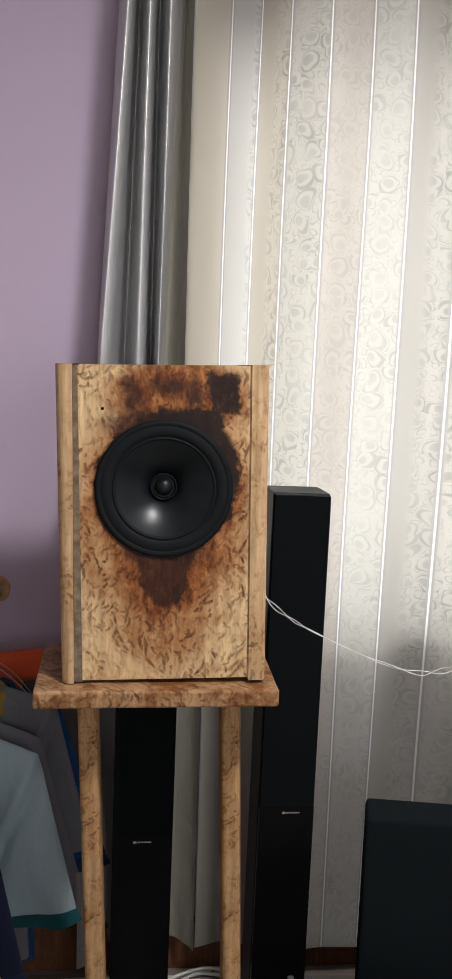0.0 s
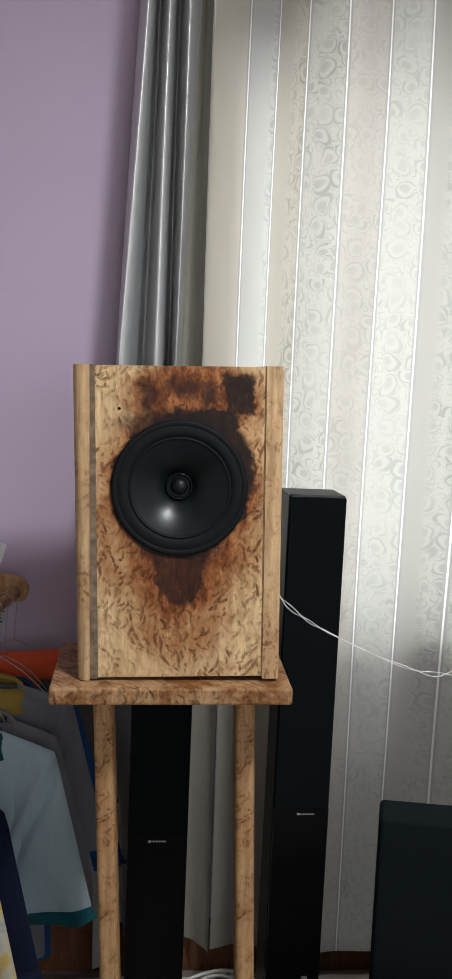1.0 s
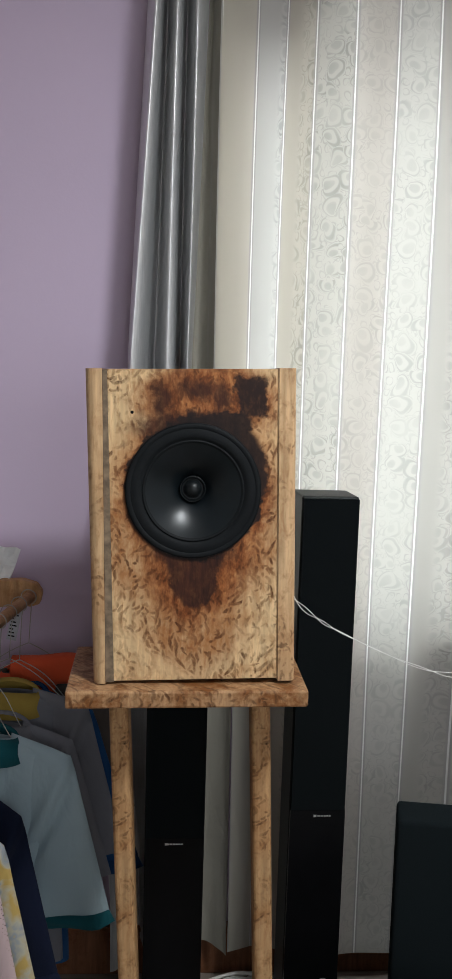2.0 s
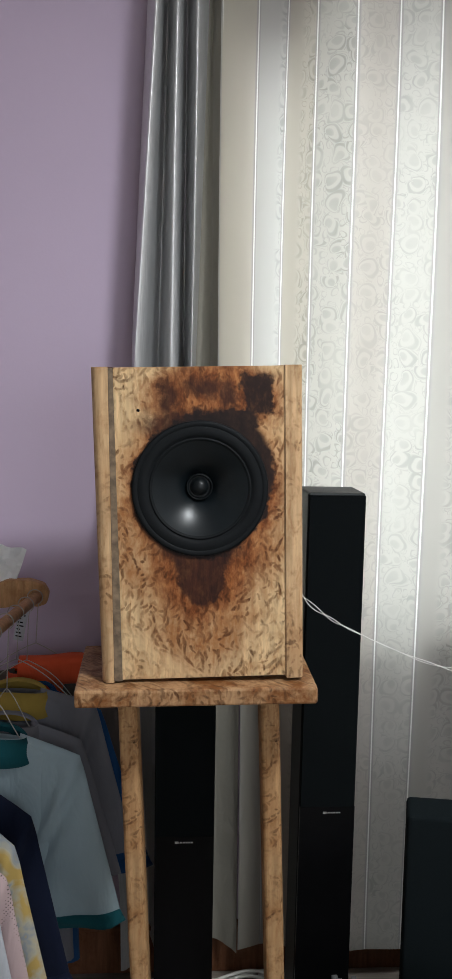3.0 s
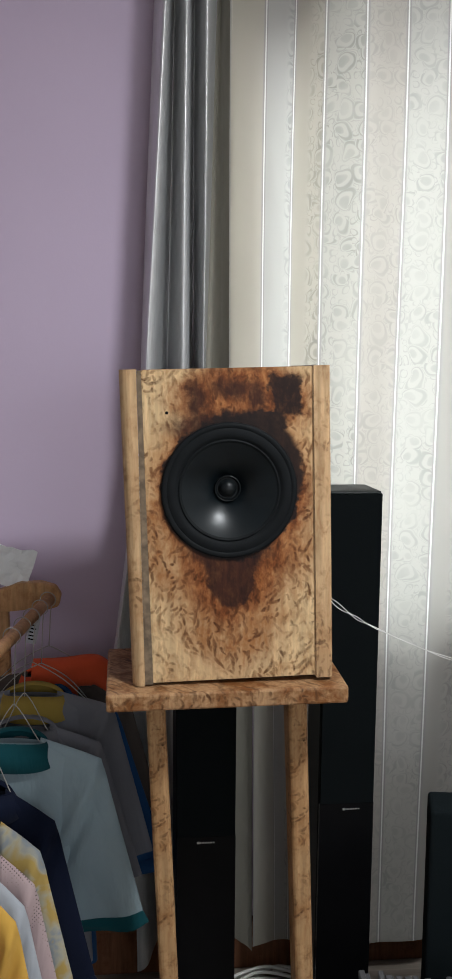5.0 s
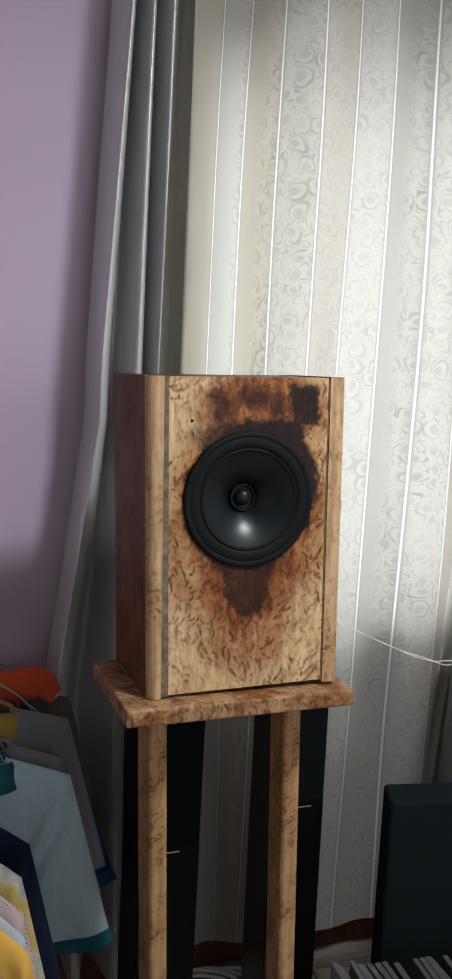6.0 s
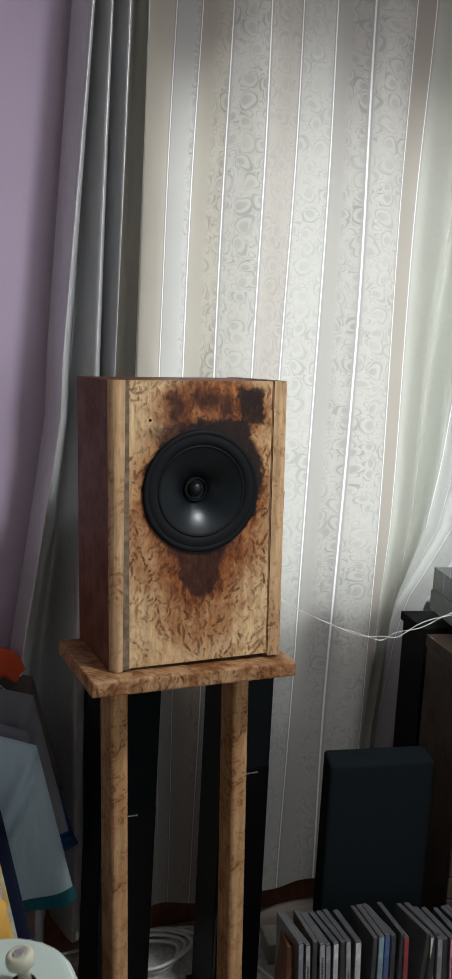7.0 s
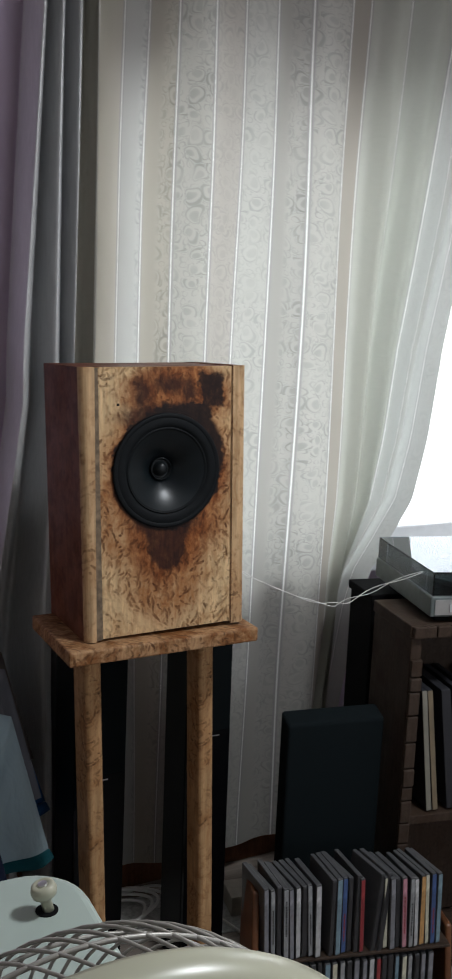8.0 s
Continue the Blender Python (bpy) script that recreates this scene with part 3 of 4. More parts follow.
def drape_place(x, y, z, u):
    flare = step(2.6, 0.4, z)
    down = min(max((2.28 - z) / 0.78, -0.25), 1.0) + 0.8 * step(1.5, 0.4, z)
    high = float(np.interp(x, HIGH_X, HIGH_X)) + max(0.0, x - 0.085)
    low = float(np.interp(x, HIGH_X, LOW_X)) + max(0.0, x - 0.085)
    low += 0.055 * step(1.3, 0.75, z) * step(0.03, 0.075, x)
    # the outer folds swing out towards the floor
    swing = min(0.06, 0.10 * max(0.0, 1.38 - z)) * step(0.03, -0.06, x) * step(0.25, 0.80, z)
    return (high + (low - high) * down - swing + 0.055 * step(1.3, 0.75, z) * step(0.03, 0.075, x) * (1 - down) + 0.002 * math.sin(3 * z + 9 * u), 2.105 + (y - 2.105) * (0.95 + 0.25 * flare), z)


drape = thing("grey_drape", pose(0, 0, 0), "grey satin drape gathered in deep folds beside the sheer", "curtain")
part("drape_cloth", sheet("drape_cloth", dfold, 0.10, RAIL_Z, 50, drape_place), "satin", drape)
part("lining", sheet("lining", lining, 0.11, RAIL_Z, 50, drape_place), "lining", drape, "olive beige lining turned outwards")
part("hem", sheet("hem", [(0.0845, 2.063), (0.0858, 2.0605), (0.0872, 2.0625)], 1.05, RAIL_Z, 50, drape_place), "wire", drape, "thin white stitched hem")

rail = thing("curtain_rail", pose(0, 0, 0), "white curtain rail fixed under the ceiling with metal gliders", "curtain rail")
part("rail", box(-0.35, 2.2, 2.05, 2.11, RAIL_Z + 0.02, RAIL_Z + 0.05, 0.006), "frame", rail)
part("bracket", box(-0.30, -0.28, 2.05, WALL_Y, RAIL_Z + 0.051, RAIL_Z + 0.07), "frame", rail)
part("bracket", box(1.90, 1.92, 2.05, WALL_Y, RAIL_Z + 0.051, RAIL_Z + 0.07), "frame", rail)
for k in range(14):
    part("glider", box(-0.06 + 0.105 * k, -0.05 + 0.105 * k, 2.075, 2.085, RAIL_Z - 0.012, RAIL_Z + 0.02, 0.002), "silver", rail)


# ---- the loudspeaker on its stand ----
STAND_TOP = 0.992
stand = thing("speaker_stand", pose(0.055, 1.555, 0), "slightly leaning pale wooden stand with scorched flecks", "speaker stand")
part("top_board", box(-0.195, 0.195, -0.112, 0.125, STAND_TOP - 0.029, STAND_TOP, 0.004), "shelf_wood", stand, at=pose(-0.022, 0, 0, 0, -0.35, 1.0))
for x, d in ((-0.143, 0.085), (0.100, 0.07)):
    lean = 0.036
    bm = box(-0.0165, 0.0165, 0, d, 0, STAND_TOP - 0.0295, 0.009, 3)
    for v in bm.verts:
        v.co.x += lean * (1 - v.co.z / (STAND_TOP - 0.03))
    part("leg", bm, "leg_wood", stand, at=pose(x, -0.018, 0))

CAB = pose(0.0405, 1.475, STAND_TOP + 0.004, -1.7, -1.25, 0.6)
cabinet = thing("loudspeaker", CAB, "handmade wooden loudspeaker, scorched burl front and one black driver", "loudspeaker")
H, HW, DEPTH = 0.507, 0.163, 0.215
bm = bmesh.new()
ring = []
for k in range(96):
    a = 2 * math.pi * k / 96
    c, s = math.cos(a), math.sin(a)
    reach = min((0.134 if c > 0 else -0.131) / c if abs(c) > 1e-6 else 9, ((H - 0.001 if s > 0 else 0.004) - 0.313) / s if abs(s) > 1e-6 else 9)
    ring.append([bm.verts.new((r * c, y, 0.313 + r * s)) for r, y in ((0.094, 0.02), (0.094, 0.002), (reach, 0.002), (reach, 0.02))])
for x, z in ((-0.131, 0.004), (0.134, 0.004), (0.134, H - 0.001), (-0.131, H - 0.001)):
    for j in (2, 3):
        near = min((r[j] for r in ring), key=lambda v: (v.co.x - x) ** 2 + (v.co.z - z) ** 2)
        near.co.x, near.co.z = x, z
for a, b in zip(ring, ring[1:] + ring[:1]):
    for j in range(4):
        bm.faces.new((a[j], b[j], b[(j + 1) % 4], a[(j + 1) % 4]))
for v in bm.verts:
    # the board widens a little towards its top
    if v.co.x < -0.125:
        v.co.x -= 0.0035 * v.co.z / H
part("baffle", bm, "burl", cabinet, "pale burl front board scorched dark round the driver")
bm = box(-HW - 0.006, -0.1445, -0.002, DEPTH, 0.0, H, 0.0)
for v in bm.verts:
    v.co.x += 0.0045 * (1 - v.co.z / H) if v.co.x < -0.15 else 0.0025 * v.co.z / H
bmesh.ops.bevel(bm, geom=[e for e in bm.edges if e.verts[0].co.x < -0.155 and e.verts[1].co.x < -0.155 and e.verts[0].co.y < 0 and e.verts[1].co.y < 0], offset=0.016, segments=5, profile=0.5, affect="EDGES")
left = part("side_board", bm, "side_wood", cabinet, "brown side board with a rounded pale front edge")
left.data.materials.append(MAT["edge_wood"])
for f in left.data.polygons:
    if f.center.y < 0.013:
        f.material_index = 1
bm = box(0.1355, HW, -0.002, DEPTH, 0.0, H, 0.0)
bmesh.ops.bevel(bm, geom=[e for e in bm.edges if e.verts[0].co.x > HW - 1e-4 and e.verts[1].co.x > HW - 1e-4 and e.verts[0].co.y < 0 and e.verts[1].co.y < 0], offset=0.008, segments=4, profile=0.5, affect="EDGES")
right = part("side_board", bm, "side_wood", cabinet, "brown side board with a pale front edge")
right.data.materials.append(MAT["edge_wood"])
for f in right.data.polygons:
    if f.center.y < 0.013:
        f.material_index = 1
bm = box(-0.1442, -0.1312, 0.0005, 0.02, 0.002, H - 0.002)
for v in bm.verts:
    v.co.x += (0.0025 if v.co.x < -0.14 else -0.0035) * v.co.z / H
part("groove", bm, "groove", cabinet, "grey-brown recessed strip, wider at its foot")
part("groove", box(0.1341, 0.1354, 0.0002, 0.02, 0.002, H - 0.002), "edge_wood", cabinet)
part("top_panel", box(-0.134, 0.135, 0.021, DEPTH, H - 0.018, H - 0.001), "side_wood", cabinet)
part("bottom_panel", box(-0.134, 0.135, 0.021, DEPTH, 0.001, 0.018), "side_wood", cabinet)
part("back_panel", box(-0.134, 0.135, DEPTH - 0.016, DEPTH - 0.001, 0.019, H - 0.019), "side_wood", cabinet)
part("peg_hole", spin([(0.0026, 0), (0.0022, -0.0006), (0.0, -0.0006)], 12), "black", cabinet, at=pose(-0.0965, 0.002, 0.4385))

DRV = pose(-0.001, 0.002, 0.313)
driver = part("driver", spin([(0.092, 0.030), (0.092, -0.001), (0.1070, 0.0), (0.1088, -0.002), (0.1080, -0.0048), (0.1050, -0.0058), (0.1005, -0.0056), (0.0995, -0.0048)], 96), "basket", cabinet, "black full-range driver", DRV, True)
part("surround", spin([(0.0995, -0.0048), (0.0965, -0.0056), (0.092, -0.0062), (0.0875, -0.0058), (0.0840, -0.0044), (0.0822, -0.0024), (0.0812, -0.0024), (0.0802, -0.0042), (0.0790, -0.0042), (0.0775, -0.0020), (0.0762, -0.0018)], 96), "rubber", driver, "", None, True)
# the cone is a flared horn, flat at the rim and steep round the cap
part("cone", spin([(r, -0.0018 + 0.028 * math.log(0.0762 / r)) for r in (0.0762 - 0.0035 * k for k in range(17))], 96), "cone", driver, "black flared cone", None, True)
part("dust_cap", spin([(0.0215, 0.0345), (0.0212, 0.0265), (0.0204, 0.0248), (0.0194, 0.0255), (0.0186, 0.031), (0.0150, 0.033), (0.0138, 0.027), (0.0108, 0.0215), (0.006, 0.0182), (0.0, 0.0175)], 48), "cap", driver, "small black dust cap in a short collar", None, True)


# ---- the tall speakers behind ----
def tower(m, w, d, h, seam, shift):
    ob = thing("tower_speaker", m, "slim tall black tower speaker with a small silver badge", "loudspeaker", "tower speakers")
    part("body", box(-w / 2, w / 2, 0.012, d, 0.02, h, 0.004), "tower", ob)
    part("grille", box(-w / 2 + 0.002, w / 2 - 0.002, 0.0, 0.0115, seam, h - 0.004), "grille", ob, "black cloth grille")
    part("front_panel", box(-w / 2 + 0.001, w / 2 - 0.001, 0.0005, 0.0115, 0.03, seam - 0.0005), "gloss", ob, "glossy black lower front")
    badge = bmesh.new()
    x = shift - 0.019
    for bw, bh in ((0.0055, 0.0042), (0.0016, 0.0026), (0.0045, 0.0022), (0.0042, 0.0022), (0.0042, 0.0022), (0.0042, 0.0022), (0.0034, 0.0022)):
        box(x, x + bw, -0.0016, 0.0002, seam - 0.012 - bh / 2, seam - 0.012 + bh / 2, bm=badge)
        x += bw + 0.0013
    part("badge", badge, "silver", ob, "small silver badge")
    part("plinth", box(-w / 2 - 0.012, w / 2 + 0.012, -0.01, d + 0.01, 0.0, 0.0195, 0.004), "tower", ob)
    return ob


right_tower = tower(pose(0.2985, 1.785, 0.003, -2.0, 0.75, 2.0), 0.115, 0.13, 1.247, 0.602, 0.010)
left_tower = tower(pose(0.0105, 1.76, 0.0, 0, 0.3, 1.0), 0.119, 0.15, 1.219, 0.569, 0.0)

# ---- the low speaker ----
sub = thing("low_speaker", pose(0.5516, 1.6244, 0, 0, 0, -10.0), "flat dark grey cloth-covered speaker panel with rounded edges", "loudspeaker")
bm = box(-0.123, 0.123, 0.0, 0.055, 0.006, 0.682, 0.0)
for v in bm.verts:
    if v.co.z > 0.5 and v.co.y < 0.02:
        v.co.z -= 0.016
bmesh.ops.bevel(bm, geom=list(bm.edges), offset=0.008, segments=3, profile=0.5, affect="EDGES")
part("panel", bm, "felt", sub)
part("base", box(-0.10, 0.10, -0.02, 0.10, 0.0, 0.0055), "black", sub)


# ---- clothes on their rail ----
CLOTH = {
    "teal": cloth("teal_rib", (0.008, 0.07, 0.085)),
    "pale_blue": cloth("pale_blue_grey_cotton", (0.32, 0.405, 0.445)),
    "grey": cloth("mid_grey_cotton", (0.17, 0.17, 0.19)),
    "mustard": cloth("mustard_rib", (0.32, 0.22, 0.045)),
    "orange": cloth("orange_red_fleece", (0.62, 0.085, 0.03)),
    "brown": cloth("taupe_cotton", (0.10, 0.08, 0.07)),
    "blue": cloth("deep_blue_cotton", (0.015, 0.06, 0.16)),
    "navy": cloth("navy_cotton", (0.004, 0.007, 0.022)),
    "white": cloth("off_white_cotton", (0.42, 0.44, 0.48)),
    "lemon": None,
    "pink_mesh": cloth("pale_pink_mesh", (0.44, 0.33, 0.33), mesh=True),
    "amber": cloth("amber_cotton", (0.62, 0.36, 0.07)),
    "red": cloth("red_cotton", (0.45, 0.03, 0.03)),
}


def printed_cloth():
    n = Nodes("lemon_print_cotton", 0.85)
    v = n.noise(14.0, None, 3.0, warp=0.8)
    n.colour(n.ramp(v, (0.40, (0.42, 0.29, 0.08)), (0.52, (0.40, 0.37, 0.28)), (0.60, (0.25, 0.28, 0.31)), (0.68, (0.42, 0.33, 0.12))))
    n.bump(n.noise(600.0), 0.2, 0.001)
    return n.mat


CLOTH["lemon"] = printed_cloth()
ROD_Z, ROD_FAR = 0.982, Vector((-0.311, 2.062, 0.982))
ROD_WAY = Vector((-0.165, -1.0, 0)).normalized()


def on_rod(y):
    return ROD_FAR + ROD_WAY * ((2.062 - y) / -ROD_WAY.y)


def limp_tube(line, wide, deep, folds, seed, steps=22, sides=24, ends=False):
    """A limp flattened tube of cloth along a line in the x-z plane; wide and deep are half sizes at its rows."""
    bm = bmesh.new()
    pts = smooth_path(line, steps)
    n = len(pts)
    rings = []
    for k, p in enumerate(pts):
        t = k / (n - 1)
        d = (pts[min(k + 1, n - 1)] - pts[max(k - 1, 0)]).normalized()
        side = Vector((d.z, 0, -d.x))
        w, dp = float(np.interp(t, [i / (len(wide) - 1) for i in range(len(wide))], wide)), float(np.interp(t, [i / (len(deep) - 1) for i in range(len(deep))], deep))
        ring = []
        for s in range(sides):
            a = 2 * math.pi * s / sides
            f = folds * (0.25 + t) * (math.sin(3 * a + seed + 2.1 * t) + 0.6 * noise.noise((math.cos(a) * 1.7 + seed, math.sin(a) * 1.7, t * 2.6)))
            ring.append(bm.verts.new(p + side * (w * math.cos(a) * (1 + 0.25 * f / max(w, 0.01))) + Vector((0, (dp + f) * math.sin(a), 0))))
        rings.append(ring)
    for a, b in zip(rings, rings[1:]):
        for s in range(sides):
            bm.faces.new((a[s], a[(s + 1) % sides], b[(s + 1) % sides], b[s]))
    if ends:
        bm.faces.new(rings[0])
    return bm


def flat_sleeve(neck, tip, outer, pit, inner, sgn, seed, thick=0.011, rows=30):
    """A flat double layer of cloth between an upper edge neck-tip-outer, bent at the tip, and a lower edge pit-inner."""
    bm = bmesh.new()
    a, b = (tip - neck).length, (outer - tip).length
    cols, sides = 12, []
    for face in (1, -1):
        grid = []
        for k in range(rows + 1):
            # a row of the cloth lies right on the hanger's corner
            bend = max(1, rows // 4)
            s = a * k / bend if k <= bend else a + b * (k - bend) / (rows - bend)
            t = s / (a + b)
            up = neck.lerp(tip, s / a) if s < a else tip.lerp(outer, (s - a) / b)
            low = pit.lerp(inner, t ** 1.15)
            line = []
            for c in range(cols + 1):
                u = c / cols
                p = up.lerp(low, u)
                puff = thick * (1 - (2 * u - 1) ** 4) + 0.0008
                crease = 0.016 * math.exp(-((s - a - 0.055 * u) / 0.024) ** 2) * (1 - u) ** 0.5 - 0.010 * math.exp(-((s - a - 0.03 - 0.09 * u) / 0.022) ** 2)
                fold = 0.004 * t * math.sin(7 * u + seed + 3 * t) + 0.003 * noise.noise((u * 2.2 + seed, t * 2.5, face))
                line.append(bm.verts.new((sgn * p.x, p.y - face * puff - (crease + fold) * min(1, 6 * u * (1 - u) + 0.25), p.z)))
            grid.append(line)
        for g, h in zip(grid, grid[1:]):
            for c in range(cols):
                bm.faces.new((g[c], g[c + 1], h[c + 1], h[c]))
        sides.append(grid)
    for c in (0, cols):
        for k in range(rows):
            bm.faces.new((sides[0][k][c], sides[0][k + 1][c], sides[1][k + 1][c], sides[1][k][c]))
    for c in range(cols):
        bm.faces.new((sides[0][0][c], sides[0][0][c + 1], sides[1][0][c + 1], sides[1][0][c]))
    return bm


def shirt(y, label, body, sleeve, trim, top, half, tip_drop, out, drop, length, seed, turn=-8.0, hanger="guard", collar=True, cuff=True, category="shirt", shift=0.0):
    """A shirt on a hanger: body, two sleeves, collar and cuffs; top is the height of its neck, half its half shoulder width."""
    p = on_rod(y)
    ob = thing("shirt", pose(p.x + shift, p.y, top, 0, 0, turn), label, category, "clothes on the rail")
    dz = -tip_drop
    bw = half * 0.86
    tip = Vector((half + 0.036, 0, dz + 0.006))
    part("body", limp_tube([(0, 0, -0.012), (0, 0, -0.06), (0, 0, -0.2), (0, 0, -length)], (0.055, half * 0.80, bw * 0.94, bw * 0.92, bw), (0.012, 0.022, 0.026, 0.028, 0.030), 0.006, seed), CLOTH[body], ob, smooth=True)
    for sgn in (1, -1):
        # a flat sleeve: from the neck over the corner of the hanger down to its opening
        neck, pit = Vector((0.050, 0, -0.004)), Vector((0.052, 0, -0.175))
        outer, inner = Vector((out * 0.80 + 0.074, -0.012, -drop + 0.012)), Vector((out * 0.80 - 0.080, -0.006, -drop - 0.020))
        sl = part("sleeve", flat_sleeve(neck, tip, outer, pit, inner, sgn, seed), CLOTH[sleeve], ob, smooth=True)
        if cuff:
            low = Vector((0.012, 0, -0.022))
            part("cuff", flat_sleeve(outer + Vector((0.001, 0, 0)), outer + low * 0.5 + Vector((0.001, 0, 0)), outer + low, inner - Vector((0.002, 0, 0)), inner + low - Vector((0.002, 0, 0)), sgn, seed, 0.0125, 6), CLOTH[trim], sl, smooth=True)
    if collar:
        # a broad band that falls towards the front
        band = bmesh.new()
        rings = []
        for rx, ry, z0, dip in ((0.060, 0.020, 0.000, 0.012), (0.063, 0.027, 0.007, 0.014), (0.072, 0.036, -0.006, 0.026), (0.079, 0.041, -0.022, 0.040), (0.076, 0.036, -0.024, 0.040)):
            rings.append([band.verts.new((rx * math.cos(t), ry * math.sin(t), z0 - dip * (0.5 - 0.5 * math.sin(t)) - 0.010 * math.cos(t) ** 2)) for t in (2 * math.pi * k / 40 for k in range(40))])
        for lo, hi in zip(rings, rings[1:]):
            for k in range(40):
                band.faces.new((lo[k], lo[(k + 1) % 40], hi[(k + 1) % 40], hi[k]))
        part("collar", band, CLOTH[trim], ob, smooth=True)
    # the wire hanger belongs to its own thing
    hg = thing("hanger", pose(p.x + shift * 0.5, p.y, ROD_Z, 0, 0, turn), "thin wire coat hanger hooked over the wooden rail", "hanger", "hangers")
    drop_z = top - ROD_Z
    peak = min(-0.03, drop_z + 0.055)
    hook = [(0.017 * math.sin(a), 0, 0.002 + 0.017 * math.cos(a)) for a in (radians(d) for d in range(-100, 150, 20))] + [(0.006, 0, -0.022), (0, 0, peak)]
    part("hook", tube(smooth_path(hook, 3), 0.0011, 6), MAT["guard"] if hanger == "guard" else hanger, hg, smooth=True)
    # far hangers stand clear of their cloth, near ones lie inside it
    lift = 0.02 if y > 1.89 else dz * 0.5 - 0.012
    arms = [(-half * 0.95, 0, drop_z + dz * 0.9), (-half * 0.5, 0, drop_z + lift), (-0.01, 0, peak - 0.003), (0.01, 0, peak - 0.003), (half * 0.5, 0, drop_z + lift), (half * 0.95, 0, drop_z + dz * 0.9)]
    part("shoulder_wire", tube(smooth_path(arms, 6), 0.0011, 6), MAT["guard"] if hanger == "guard" else hanger, hg, smooth=True)
    part("bar", tube([(-half * 0.93, 0, drop_z + dz * 0.9 - 0.004), (half * 0.93, 0, drop_z + dz * 0.9 - 0.004)], 0.0016, 6), MAT["guard"] if hanger == "guard" else hanger, hg)
    return ob


GREEN = plain("green_plastic", (0.0, 0.22, 0.14), 0.4)
rail_rack = thing("clothes_rail", Matrix.Identity(4), "wooden clothes rail with a rounded end board", "clothes rail")
near_end = on_rod(0.75)
part("rod", tube([ROD_FAR, near_end], 0.0125, 16), "hanger_wood", rail_rack, smooth=True)
end = bmesh.new()
prof = [(-0.13, 0.012), (-0.07, 0.034), (-0.02, 0.036), (0.012, 0.026), (0.024, 0.006), (0.018, -0.020), (-0.004, -0.027), (-0.03, -0.018), (-0.13, -0.034)]
rows = [[end.verts.new((x, y, z)) for x, z in prof] for y in (-0.014, 0.014)]
end.faces.new(rows[0]), end.faces.new(rows[1][::-1])
for k in range(len(prof)):
    j = (k + 1) % len(prof)
    end.faces.new((rows[0][k], rows[1][k], rows[1][j], rows[0][j]))
bmesh.ops.bevel(end, geom=list(end.edges), offset=0.005, segments=2, profile=0.5, affect="EDGES")
part("end_board", end, "hanger_wood", rail_rack, at=Matrix.Translation(ROD_FAR + Vector((0, 0.012, 0))))
for x0 in (ROD_FAR + Vector((-0.11, 0.012, 0)), near_end + Vector((0, 0, 0))):
    part("upright", box(x0.x - 0.018, x0.x + 0.018, x0.y - 0.012, x0.y + 0.012, 0.0, ROD_Z - 0.012, 0.004), "hanger_wood", rail_rack)

shirt(2.041, "orange-red hooded fleece hanging deep on the rail", "brown", "brown", "orange", 0.824, 0.132, 0.037, 0.211, 0.317, 0.581, 0.3, cuff=False, category="jacket")
hood = thing("hood", pose(on_rod(2.04).x + 0.050, 2.025, 0.822), "orange-red fleece hood lying over a hanger", "hood")
part("hood_cloth", limp_tube([(-0.085, 0, 0.004), (-0.02, 0, 0.002), (0.05, 0, 0.006), (0.085, 0, -0.025)], (0.030, 0.034, 0.034, 0.020), (0.03, 0.035, 0.035, 0.02), 0.006, 2.2, ends=True), CLOTH["orange"], hood, smooth=True)
shirt(1.978, "deep blue cotton shirt among the others on the rail", "blue", "blue", "blue", 0.806, 0.125, 0.053, 0.238, 0.381, 0.634, 1.1)
shirt(1.914, "mid grey shirt with a mustard collar on a wire hanger", "grey", "grey", "mustard", 0.83, 0.129, 0.037, 0.217, 0.359, 0.613, 2.0, cuff=False)
shirt(1.851, "darker grey shirt squeezed between others on the rail", "grey", "grey", "grey", 0.782, 0.116, 0.042, 0.201, 0.328, 0.581, 2.7, cuff=False)
shirt(1.782, "pale blue-grey shirt with teal collar and cuffs", "pale_blue", "pale_blue", "teal", 0.786, 0.132, 0.048, 0.217, 0.365, 0.592, 3.4)
shirt(1.703, "dark navy cotton shirt hanging on the rail", "navy", "navy", "navy", 0.721, 0.106, 0.069, 0.174, 0.381, 0.634, 4.2, shift=-0.045)
shirt(1.639, "pale shirt with a yellow and grey print", "lemon", "lemon", "white", 0.69, 0.085, 0.063, 0.153, 0.402, 0.634, 5.0, shift=-0.035, collar=False)
shirt(1.576, "pale pink mesh sports shirt on the rail", "white", "pink_mesh", "white", 0.663, 0.076, 0.063, 0.127, 0.381, 0.613, 5.9, shift=-0.02, collar=False)
shirt(1.502, "off-white cotton shirt hanging on the rail", "white", "white", "white", 0.669, 0.07, 0.063, 0.111, 0.349, 0.581, 6.6, shift=-0.010, collar=False)
shirt(1.418, "amber yellow shirt on a green plastic hanger", "amber", "amber", "amber", 0.69, 0.063, 0.058, 0.1, 0.359, 0.581, 7.5, hanger=GREEN, shift=0.008, collar=False)
shirt(1.312, "dark red cotton shirt at the front of the rail", "red", "red", "blue", 0.653, 0.058, 0.053, 0.09, 0.338, 0.581, 8.3, shift=-0.02, collar=False)

